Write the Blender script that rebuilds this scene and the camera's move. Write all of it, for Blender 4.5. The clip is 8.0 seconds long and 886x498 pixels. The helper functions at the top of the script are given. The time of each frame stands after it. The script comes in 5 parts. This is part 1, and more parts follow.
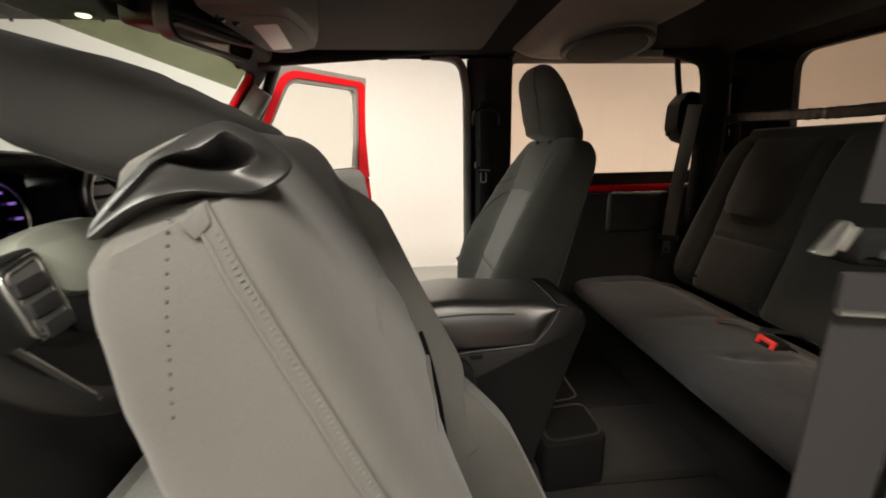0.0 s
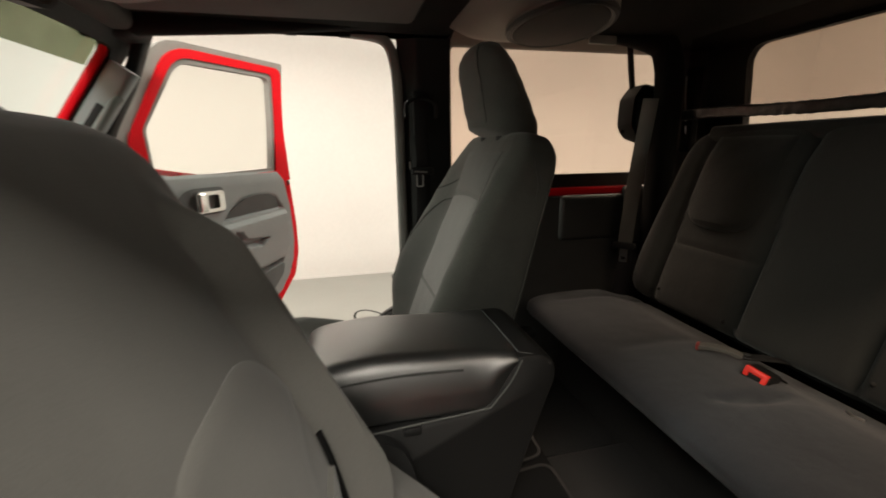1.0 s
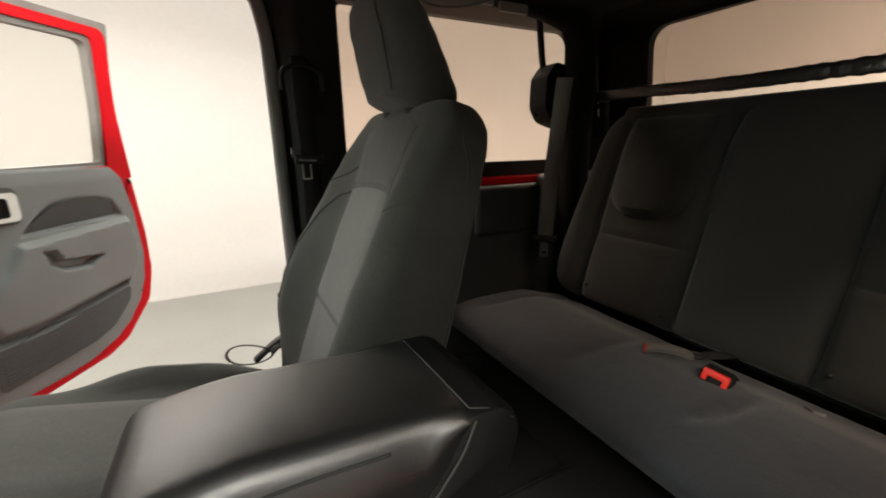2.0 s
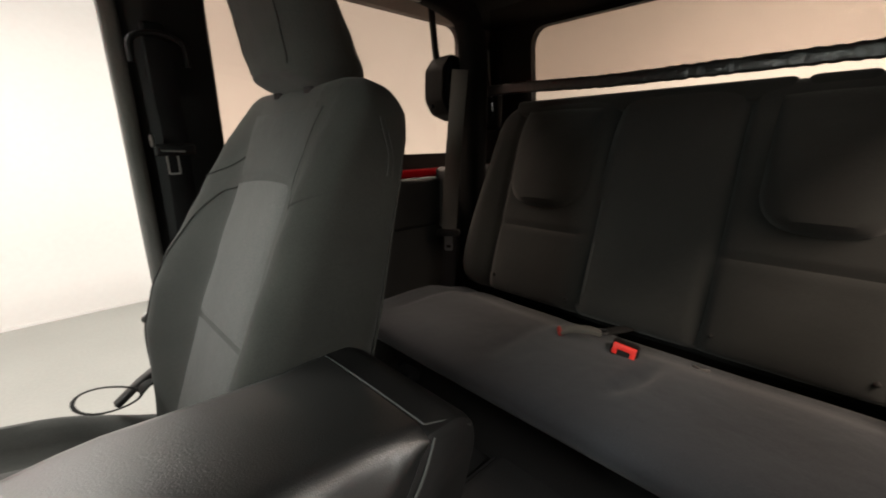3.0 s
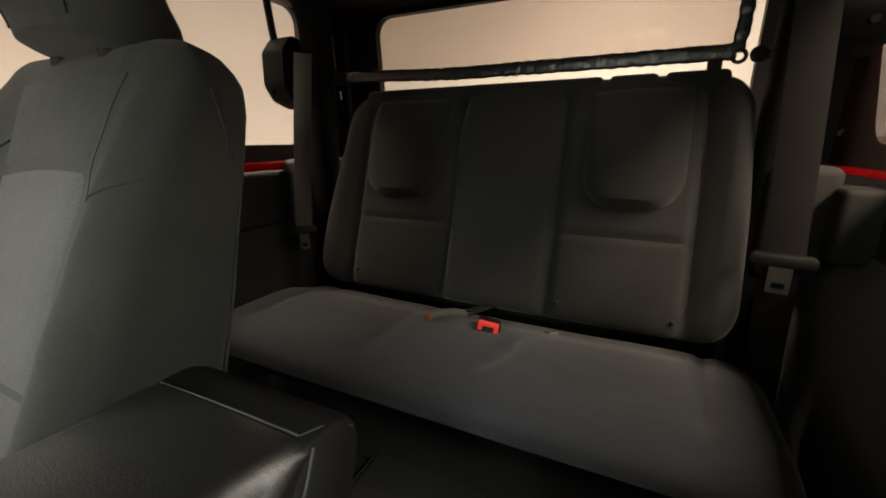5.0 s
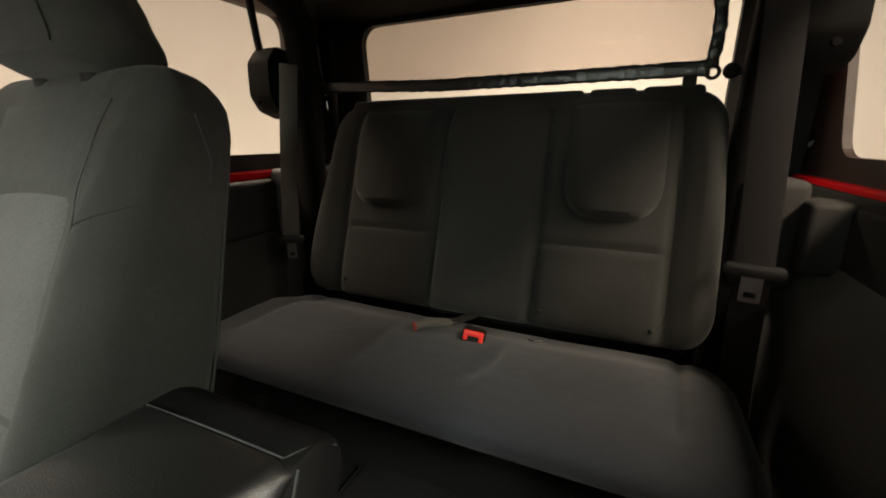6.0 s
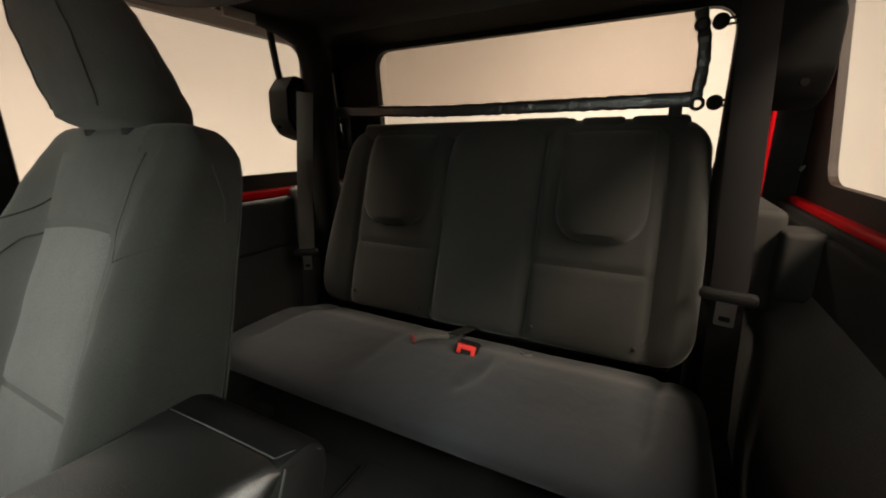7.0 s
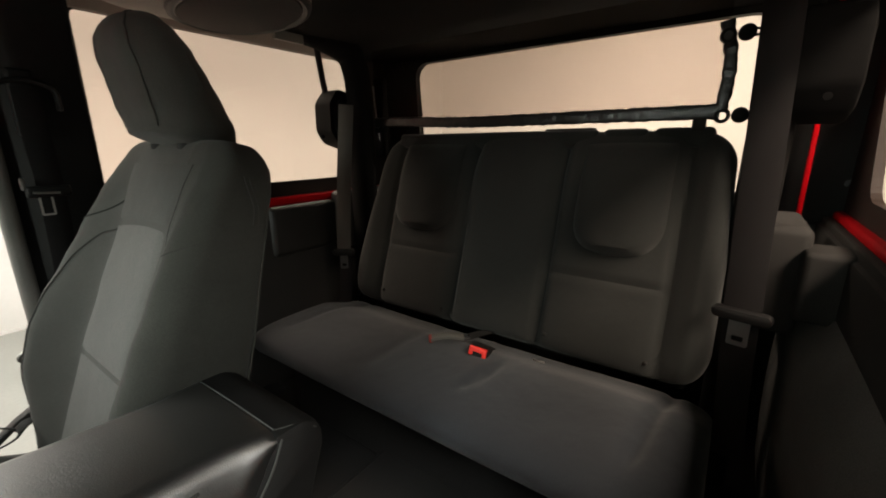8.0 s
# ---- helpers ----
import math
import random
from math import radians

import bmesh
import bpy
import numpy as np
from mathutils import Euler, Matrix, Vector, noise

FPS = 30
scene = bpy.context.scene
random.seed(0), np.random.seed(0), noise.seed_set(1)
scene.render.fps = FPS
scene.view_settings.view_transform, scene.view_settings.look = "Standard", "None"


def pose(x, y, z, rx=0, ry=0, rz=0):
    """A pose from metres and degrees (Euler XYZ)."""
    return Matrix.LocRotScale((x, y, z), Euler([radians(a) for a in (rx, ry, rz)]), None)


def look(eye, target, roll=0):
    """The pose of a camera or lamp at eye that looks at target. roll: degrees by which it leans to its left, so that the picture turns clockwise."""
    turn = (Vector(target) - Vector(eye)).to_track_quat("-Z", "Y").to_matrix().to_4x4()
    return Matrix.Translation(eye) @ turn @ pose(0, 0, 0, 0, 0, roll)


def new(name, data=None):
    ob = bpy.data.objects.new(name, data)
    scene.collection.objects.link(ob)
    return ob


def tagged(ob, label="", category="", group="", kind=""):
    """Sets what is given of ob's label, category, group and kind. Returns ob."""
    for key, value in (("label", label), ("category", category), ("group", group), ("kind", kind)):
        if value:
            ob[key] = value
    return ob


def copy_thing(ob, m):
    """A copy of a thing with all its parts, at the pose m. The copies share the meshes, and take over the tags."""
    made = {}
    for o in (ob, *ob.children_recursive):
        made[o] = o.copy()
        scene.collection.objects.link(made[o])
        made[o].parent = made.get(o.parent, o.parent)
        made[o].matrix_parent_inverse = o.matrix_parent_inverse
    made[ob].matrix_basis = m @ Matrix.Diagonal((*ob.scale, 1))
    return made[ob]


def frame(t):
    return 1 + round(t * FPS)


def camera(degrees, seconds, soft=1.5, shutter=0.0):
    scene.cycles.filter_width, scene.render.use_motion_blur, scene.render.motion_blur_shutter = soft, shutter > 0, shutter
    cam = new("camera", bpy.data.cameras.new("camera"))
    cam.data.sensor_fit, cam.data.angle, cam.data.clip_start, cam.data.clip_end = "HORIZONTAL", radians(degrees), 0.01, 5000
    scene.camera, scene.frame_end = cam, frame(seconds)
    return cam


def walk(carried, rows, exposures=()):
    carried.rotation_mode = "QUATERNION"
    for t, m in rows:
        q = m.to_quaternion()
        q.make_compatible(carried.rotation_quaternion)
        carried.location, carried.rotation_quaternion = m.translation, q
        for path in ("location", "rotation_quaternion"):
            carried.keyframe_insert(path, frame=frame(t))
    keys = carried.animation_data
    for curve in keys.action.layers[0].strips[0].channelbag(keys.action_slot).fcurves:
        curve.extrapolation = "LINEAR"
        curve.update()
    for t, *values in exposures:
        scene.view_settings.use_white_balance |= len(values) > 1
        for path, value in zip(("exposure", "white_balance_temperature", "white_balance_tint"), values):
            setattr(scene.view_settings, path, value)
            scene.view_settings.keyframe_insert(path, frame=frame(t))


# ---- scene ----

cam = camera(94.6, 8.0, soft=1.8, shutter=0.4)
PATH = [
    (0.0, 0.3266, -0.9585, 1.4469, 76.518, 1.049, -5.134),
    (0.5, 0.3525, -0.8384, 1.4448, 76.559, 0.980, -7.825),
    (1.0, 0.3923, -0.6990, 1.4399, 76.401, 0.875, -13.185),
    (1.5, 0.4280, -0.5650, 1.4199, 76.054, 1.023, -19.855),
    (2.0, 0.4438, -0.4620, 1.3994, 75.873, 1.104, -27.637),
    (3.5, 0.4218, -0.3655, 1.3712, 75.331, 0.564, -50.975),
    (4.0, 0.4220, -0.3581, 1.3640, 75.173, 0.447, -56.494),
    (4.5, 0.4295, -0.3533, 1.3603, 75.154, 0.308, -61.053),
    (5.0, 0.4383, -0.3526, 1.3548, 75.111, 0.237, -64.167),
    (6.5, 0.4266, -0.3997, 1.4150, 75.116, 0.345, -65.660),
    (7.0, 0.4095, -0.4544, 1.4468, 75.185, 0.633, -62.099),
    (7.5, 0.4095, -0.5059, 1.4551, 75.455, 0.374, -58.590),
    (8.0, 0.4149, -0.5582, 1.4662, 75.641, 0.464, -54.263),
]
walk(cam, [(r[0], pose(*r[1:])) for r in PATH],
     exposures=[(0.0, -0.27, 6550, 9), (0.5, -0.33, 6550, 9), (1.0, -0.27, 6500, 8), (1.5, -0.20, 6400, 8), (2.0, -0.20, 6200, 8), (3.5, 0.0, 6050, 9), (5.0, -0.06, 6200, 5), (6.5, 0.02, 6150, 2), (7.2, 0.02, 6100, 3), (8.0, -0.06, 6050, 5)])

# ---- world and lamps ----
world = bpy.data.worlds.new("world")
scene.world = world
world.use_nodes = True
world.node_tree.nodes["Background"].inputs["Color"].default_value = (0.9, 0.85, 0.78, 1)
world.node_tree.nodes["Background"].inputs["Strength"].default_value = 0.02


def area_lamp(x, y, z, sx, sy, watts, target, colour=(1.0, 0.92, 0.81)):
    data = bpy.data.lights.new("unseen_booth_light", "AREA")
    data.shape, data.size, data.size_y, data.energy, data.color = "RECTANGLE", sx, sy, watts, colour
    ob = new("unseen_booth_light", data)
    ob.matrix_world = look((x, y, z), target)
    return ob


# unseen area lamps added round the car, tuned to brighten seats and walls
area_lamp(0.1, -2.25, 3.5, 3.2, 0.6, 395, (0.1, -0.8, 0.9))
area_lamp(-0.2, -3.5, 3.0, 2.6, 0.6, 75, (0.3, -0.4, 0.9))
area_lamp(1.0, 2.3, 3.5, 7.0, 0.7, 330, (0.7, 0.6, 0.8))
area_lamp(4.6, 0.0, 3.5, 0.8, 5.0, 315, (6.4, 0.0, 0.6))
area_lamp(-3.4, 0.0, 3.5, 0.8, 5.0, 420, (-0.6, 0.0, 1.1))


# ---- materials ----
def material(name, colour, rough=0.6, metal=0.0, grain=0.0, grain_size=400.0, bump=0.0, blotch=0.0,
             blotch_size=6.0, coat=0.0, sheen=0.0, spec=0.5, lumps=0.0):
    """Principled surface with fine grain and broad wear, both in object space metres."""
    m = bpy.data.materials.new(name)
    m.use_nodes = True
    nt = m.node_tree
    p = nt.nodes["Principled BSDF"]
    p.inputs["Roughness"].default_value = rough
    p.inputs["Metallic"].default_value = metal
    p.inputs["Coat Weight"].default_value = coat
    p.inputs["Coat Roughness"].default_value = 0.03 if rough < 0.3 else rough * 0.8
    p.inputs["Sheen Weight"].default_value = sheen
    p.inputs["Specular IOR Level"].default_value = spec
    tc = nt.nodes.new("ShaderNodeTexCoord")
    c = (*colour, 1)
    last = None
    for amount, size, detail in ((grain, grain_size, 3), (blotch, blotch_size, 5)):
        if not amount:
            continue
        n = nt.nodes.new("ShaderNodeTexNoise")
        n.inputs["Scale"].default_value, n.inputs["Detail"].default_value = size, detail
        nt.links.new(tc.outputs["Object"], n.inputs["Vector"])
        r = nt.nodes.new("ShaderNodeMapRange")
        r.inputs["From Min"].default_value, r.inputs["From Max"].default_value = 0.3, 0.7
        r.inputs["To Min"].default_value, r.inputs["To Max"].default_value = 1 - amount, 1 + amount
        nt.links.new(n.outputs["Fac"], r.inputs["Value"])
        mix = nt.nodes.new("ShaderNodeVectorMath")
        mix.operation = "MULTIPLY"
        if last is None:
            mix.inputs[0].default_value = colour
        else:
            nt.links.new(last, mix.inputs[0])
        nt.links.new(r.outputs["Result"], mix.inputs[1])
        last = mix.outputs[0]
    if last is None:
        p.inputs["Base Color"].default_value = c
    else:
        nt.links.new(last, p.inputs["Base Color"])
    if bump:
        n = nt.nodes.new("ShaderNodeTexNoise")
        n.inputs["Scale"].default_value, n.inputs["Detail"].default_value = grain_size, 2
        nt.links.new(tc.outputs["Object"], n.inputs["Vector"])
        b = nt.nodes.new("ShaderNodeBump")
        b.inputs["Strength"].default_value, b.inputs["Distance"].default_value = bump, 0.002
        nt.links.new(n.outputs["Fac"], b.inputs["Height"])
        nt.links.new(b.outputs["Normal"], p.inputs["Normal"])
        if lumps:
            n2 = nt.nodes.new("ShaderNodeTexNoise")
            n2.inputs["Scale"].default_value, n2.inputs["Detail"].default_value = 22.0, 3
            nt.links.new(tc.outputs["Object"], n2.inputs["Vector"])
            b2 = nt.nodes.new("ShaderNodeBump")
            b2.inputs["Strength"].default_value, b2.inputs["Distance"].default_value = lumps, 0.008
            nt.links.new(n2.outputs["Fac"], b2.inputs["Height"])
            nt.links.new(b.outputs["Normal"], b2.inputs["Normal"])
            nt.links.new(b2.outputs["Normal"], p.inputs["Normal"])
    return m


def glass(name, tint, gloss=0.06):
    m = bpy.data.materials.new(name)
    m.use_nodes = True
    nt = m.node_tree
    nt.nodes.remove(nt.nodes["Principled BSDF"])
    t = nt.nodes.new("ShaderNodeBsdfTransparent")
    t.inputs["Color"].default_value = (*tint, 1)
    g = nt.nodes.new("ShaderNodeBsdfGlossy")
    g.inputs["Roughness"].default_value = 0.02
    mix = nt.nodes.new("ShaderNodeMixShader")
    mix.inputs["Fac"].default_value = gloss
    nt.links.new(t.outputs[0], mix.inputs[1])
    nt.links.new(g.outputs[0], mix.inputs[2])
    nt.links.new(mix.outputs[0], nt.nodes["Material Output"].inputs["Surface"])
    return m


def lit(name, colour, strength):
    m = bpy.data.materials.new(name)
    m.use_nodes = True
    p = m.node_tree.nodes["Principled BSDF"]
    p.inputs["Base Color"].default_value = (*colour, 1)
    p.inputs["Emission Color"].default_value = (*colour, 1)
    p.inputs["Emission Strength"].default_value = strength
    return m


# seat cloth with the door light on the tilted seat put in its colour
CLOTH_LIT = material("lit warm grey cloth", (0.078, 0.0755, 0.069), 0.9, grain=0.10, grain_size=700, bump=0.10, blotch=0.08, blotch_size=7, sheen=0.15, lumps=0.13)
CLOTH = material("charcoal cloth", (0.062, 0.0645, 0.0590), 0.95, grain=0.18, grain_size=700, bump=0.22, blotch=0.10, blotch_size=9, sheen=0.15, lumps=0.22)
# shaded copy of the charcoal cloth, for inboard bolster and back piping
CLOTH_SHADED = material("shaded olive grey cloth", (0.043, 0.0455, 0.0395), 0.95, grain=0.22, grain_size=700, bump=0.25, blotch=0.12, blotch_size=9, sheen=0.12, lumps=0.25)
CLOTH_PALE = material("grey woven cloth", (0.118, 0.121, 0.115), 0.95, grain=0.3, grain_size=600, bump=0.3, blotch=0.08, blotch_size=8, sheen=0.15, lumps=0.22)
# bench cloth is the seat cloth darkened, the rear cabin's shade in its colour
CLOTH_REAR_SHADED = material("shaded rear bench cloth", (0.0086, 0.0102, 0.0093), 0.95, grain=0.3, grain_size=600, bump=0.3, blotch=0.12, blotch_size=7, sheen=0.15, lumps=0.22)
SEAM = material("seam thread", (0.04, 0.04, 0.038), 0.9)
THREAD = material("pale stitching", (0.10, 0.10, 0.092), 0.8)
LEATHER = material("black grained leather", (0.0085, 0.0086, 0.0085), 0.38, grain=0.14, grain_size=600, bump=0.25, blotch=0.12, blotch_size=5, spec=2.0, coat=0.6)
PLASTIC = material("black moulded plastic", (0.0075, 0.0075, 0.0076), 0.55, grain=0.15, grain_size=900, bump=0.3, blotch=0.15, blotch_size=6, spec=0.35)
PLASTIC_LIT = material("lit grey hub plastic", (0.22, 0.235, 0.20), 0.5, grain=0.1, grain_size=900, bump=0.2, blotch=0.06, blotch_size=8)
PLASTIC_GREY = material("grey moulded plastic", (0.12, 0.125, 0.115), 0.55, grain=0.1, grain_size=900, bump=0.3, blotch=0.08, blotch_size=6)
TRIM = material("black trim", (0.0145, 0.0143, 0.0138), 0.6, grain=0.15, grain_size=600, bump=0.2, blotch=0.2, spec=0.15)
PAD = material("padded bar cover", (0.0095, 0.0094, 0.0092), 0.9, grain=0.2, grain_size=900, bump=0.3, blotch=0.15, spec=0.1)
CARPET = material("black carpet", (0.0045, 0.0045, 0.0045), 1.0, grain=0.5, grain_size=700, bump=0.9, blotch=0.25, blotch_size=8)
HEADLINER = material("black headliner", (0.012, 0.0117, 0.011), 0.95, grain=0.2, grain_size=800, bump=0.25, blotch=0.15, spec=0.05)
# darkened copy of the belt webbing, shade put in its colour
WEBBING_SHADED = material("shaded belt webbing", (0.020, 0.019, 0.0195), 0.9, grain=0.2, grain_size=1500, bump=0.4, blotch=0.06, spec=0.1)
REEL_BLACK = material("dull black reel plastic", (0.004, 0.004, 0.004), 0.8, grain=0.15, grain_size=900, bump=0.2, spec=0.08)
WALL_TRIM = material("charcoal side trim plastic", (0.022, 0.0212, 0.020), 0.75, grain=0.15, grain_size=900, bump=0.3, blotch=0.15, spec=0.3)
LINING = material("slate grey wheel housing lining", (0.115, 0.115, 0.112), 0.85, grain=0.25, grain_size=700, bump=0.4, blotch=0.15, blotch_size=6, spec=0.2)
# bench cushion, same cloth with shade in its colour, a bit lighter and bluer
CLOTH_CUSHION_SHADED = material("shaded blue grey bench cloth", (0.0100, 0.0140, 0.0192), 0.95, grain=0.3, grain_size=600, bump=0.3, blotch=0.12, blotch_size=7, sheen=0.15, lumps=0.22)
# headrest cloth darkened on the tilted seat, roof shade put in its colour
CLOTH_HEAD_SHADED = material("shaded headrest cloth", (0.021, 0.0205, 0.0195), 0.95, grain=0.18, grain_size=700, bump=0.22, blotch=0.10, blotch_size=9, sheen=0.1, lumps=0.22)
PLASTIC_HUB = material("dark grey switch plastic", (0.045, 0.047, 0.044), 0.5, grain=0.1, grain_size=900, bump=0.2, blotch=0.08)
WEBBING = material("grey belt webbing", (0.085, 0.083, 0.075), 0.85, grain=0.2, grain_size=1500, bump=0.4, blotch=0.06)
RED = material("red body paint", (0.64, 0.003, 0.010), 0.35, blotch=0.05, blotch_size=3, spec=0.12)
RUBBER = material("grey weather seal", (0.22, 0.215, 0.20), 0.7, grain=0.1, grain_size=400, blotch=0.12, blotch_size=10)
CHROME = material("satin chrome", (0.62, 0.62, 0.6), 0.25, 1.0, blotch=0.08, blotch_size=20)
STEEL = material("bright steel", (0.55, 0.54, 0.52), 0.3, 1.0, grain=0.1, grain_size=300)
RED_DULL = material("dull red end cap", (0.22, 0.02, 0.015), 0.5, blotch=0.1)
# hard top colour lightened, standing for light on its upper edge
COVE_LIT = material("lit brown hard top edge", (0.085, 0.065, 0.052), 0.6, grain=0.12, grain_size=600, bump=0.2, blotch=0.15, spec=0.3)
HARDTOP = material("brown black hard top", (0.026, 0.018, 0.015), 0.5, grain=0.15, grain_size=600, bump=0.2, blotch=0.2, spec=0.3)
RED_PLASTIC = material("red release button", (0.72, 0.030, 0.02), 0.45, blotch=0.05)
GLOSS_BLACK = material("gloss black", (0.01, 0.01, 0.01), 0.15, blotch=0.1)
FLOOR_PAINT = material("grey booth floor", (0.36, 0.36, 0.335), 0.45, grain=0.05, grain_size=60, blotch=0.05, blotch_size=1.5)
WALL_PAINT = material("white booth wall", (0.74, 0.726, 0.70), 0.85, grain=0.015, grain_size=30, blotch=0.02, blotch_size=0.8)
LOW_BOUNCE_PAINT = material("low bounce grey wall", (0.32, 0.31, 0.30), 0.9, grain=0.05, grain_size=30, blotch=0.1, blotch_size=0.8)
CEIL_PAINT = material("dark booth ceiling", (0.19, 0.17, 0.14), 0.9, grain=0.1, grain_size=20, blotch=0.2, blotch_size=0.7)
CLEAR = glass("clear windscreen", (0.945, 0.985, 0.985), 0.04)
TINTED = glass("tinted privacy glass", (0.92, 0.83, 0.765), 0.05)
SHADE = glass("smoked vinyl screen", (0.80, 0.76, 0.74), 0.001)
# mirror tint darkened in place of a dark reflection
MIRROR = material("darkened mirror glass", (0.2, 0.2, 0.21), 0.04, 1.0)
LENS = material("white lamp lens", (0.88, 0.87, 0.83), 0.35)
CYAN = lit("cluster glow", (0.3, 0.15, 0.6), 0.8)
PLASTIC_HANDLE = material("satin black handle plastic", (0.02, 0.0195, 0.019), 0.36, grain=0.1, grain_size=900, bump=0.04, blotch=0.1)
LAMP = lit("lamp face", (1.0, 0.93, 0.8), 12.0)

CLOTH_MID = material("mid grey cloth", (0.068, 0.0705, 0.066), 0.95, grain=0.3, grain_size=600, bump=0.3, blotch=0.08, blotch_size=8, sheen=0.15, lumps=0.22)
PLASTIC_DULL = material("dull black ledge plastic", (0.020, 0.0195, 0.018), 0.5, grain=0.15, grain_size=900, bump=0.3, blotch=0.15)
PLASTIC_CONSOLE = material("black console plastic", (0.0075, 0.0075, 0.0074), 0.6, grain=0.12, grain_size=900, bump=0.3, blotch=0.12, spec=0.3)
PLASTIC_DOOR = material("grey door panel plastic", (0.235, 0.262, 0.262), 0.6, grain=0.1, grain_size=900, bump=0.3, blotch=0.06)
PLASTIC_DARKGREY = material("darker grey door plastic", (0.085, 0.093, 0.093), 0.65, grain=0.12, grain_size=900, bump=0.35, blotch=0.08)
PLASTIC_TAUPE = material("taupe roof plastic", (0.13, 0.115, 0.10), 0.6, grain=0.1, grain_size=700, bump=0.25, blotch=0.1)
HEADLINER_GREY = material("dark grey headliner", (0.055, 0.05, 0.045), 0.95, grain=0.2, grain_size=800, bump=0.25, blotch=0.12)
CHROME_DARK = material("smoked chrome", (0.3, 0.3, 0.29), 0.3, 1.0, blotch=0.1, blotch_size=25)
WRAP = material("glossy black wrapped tape", (0.009, 0.0085, 0.008), 0.28, grain=0.5, grain_size=60, bump=0.9, blotch=0.3, blotch_size=30)
BAND = glass("olive shade band", (0.50, 0.52, 0.42), 0.03)
CLEAR_DOOR = glass("clear door glass", (0.93, 0.93, 0.91), 0.04)
REAR_GLASS = glass("rear tinted glass", (0.88, 0.80, 0.735), 0.003)

# ---- mesh helpers ----
def part(name, bm, mat, parent=None, label="", smooth=True):
    """Links a bmesh as one mesh object, in its parent's space."""
    bmesh.ops.recalc_face_normals(bm, faces=bm.faces)
    me = bpy.data.meshes.new(name)
    bm.to_mesh(me)
    bm.free()
    if smooth:
        me.shade_smooth()
        me.set_sharp_from_angle(angle=radians(38))
    me.materials.append(mat)
    ob = new(name, me)
    if parent:
        ob.parent = parent
    if label:
        tagged(ob, label)
    return ob


def thing(name, label, category, m=None, group="", kind=""):
    ob = new(name)
    ob.empty_display_size = 0.05
    if m is not None:
        ob.matrix_world = m
    return tagged(ob, label, category, group, kind)


def block(x0, x1, y0, y1, z0, z1, bevel=0.004, seg=2, bm=None):
    b = bmesh.new()
    bmesh.ops.create_cube(b, size=1)
    bmesh.ops.scale(b, vec=(x1 - x0, y1 - y0, z1 - z0), verts=b.verts)
    bmesh.ops.translate(b, vec=((x0 + x1) / 2, (y0 + y1) / 2, (z0 + z1) / 2), verts=b.verts)
    if bevel:
        bmesh.ops.bevel(b, geom=b.edges[:], offset=bevel, segments=seg, profile=0.5, affect="EDGES")
    if bm is None:
        return b
    return merge(bm, b)


def merge(bm, other, m=None):
    if m is not None:
        bmesh.ops.transform(other, matrix=m, verts=other.verts)
    me = bpy.data.meshes.new("tmp")
    other.to_mesh(me)
    other.free()
    bm.from_mesh(me)
    bpy.data.meshes.remove(me)
    return bm


def moved(bm, m):
    bmesh.ops.transform(bm, matrix=m, verts=bm.verts)
    return bm


def smooth_path(pts, n=8):
    """Catmull-Rom points through pts."""
    p = [Vector(q) for q in pts]
    p = [p[0] * 2 - p[1], *p, p[-1] * 2 - p[-2]]
    out = []
    for i in range(1, len(p) - 2):
        for k in range(n):
            t = k / n
            out.append(0.5 * (2 * p[i] + (p[i + 1] - p[i - 1]) * t + (2 * p[i - 1] - 5 * p[i] + 4 * p[i + 1] - p[i + 2]) * t * t
                              + (3 * p[i] - p[i - 1] - 3 * p[i + 1] + p[i + 2]) * t ** 3))
    out.append(p[-2])
    return out


def sweep(pts, ring, closed=False, up=(0, 0, 1), bm=None, scale=None):
    """Sweeps a closed 2D ring [(side, up)] along pts."""
    bm = bm or bmesh.new()
    pts = [Vector(p) for p in pts]
    rows, n = [], len(pts)
    for i, p in enumerate(pts):
        a = pts[i - 1] if i or closed else pts[i]
        b = pts[(i + 1) % n] if i < n - 1 or closed else pts[i]
        d = (b - a).normalized()
        side = d.cross(Vector(up))
        side = side.normalized() if side.length > 1e-4 else Vector((1, 0, 0))
        top = side.cross(d)
        k = scale(i / max(1, n - 1)) if scale else 1
        rows.append([bm.verts.new(p + side * s * k + top * u * k) for s, u in ring])
    m = len(ring)
    for i in range(n if closed else n - 1):
        for j in range(m):
            bm.faces.new((rows[i][j], rows[i][(j + 1) % m], rows[(i + 1) % n][(j + 1) % m], rows[(i + 1) % n][j]))
    if not closed:
        bm.faces.new(rows[0][::-1])
        bm.faces.new(rows[-1])
    return bm


def disc(r, n=10, ry=None):
    return [(r * math.cos(2 * math.pi * k / n), (ry or r) * math.sin(2 * math.pi * k / n)) for k in range(n)]


def tube(pts, r, n=10, bm=None, closed=False, up=(0, 0, 1)):
    return sweep(pts, disc(r, n), closed, up, bm)


def flat(pts, w, t, up=(0, 0, 1), bm=None, closed=False):
    """A strap: w across, t thick (thickness along up)."""
    r = t * 0.45
    return sweep(pts, [(-w / 2, -t / 2 + r * .5), (-w / 2 + r, -t / 2), (w / 2 - r, -t / 2), (w / 2, -t / 2 + r * .5),
                       (w / 2, t / 2 - r * .5), (w / 2 - r, t / 2), (-w / 2 + r, t / 2), (-w / 2, t / 2 - r * .5)], closed, up, bm)


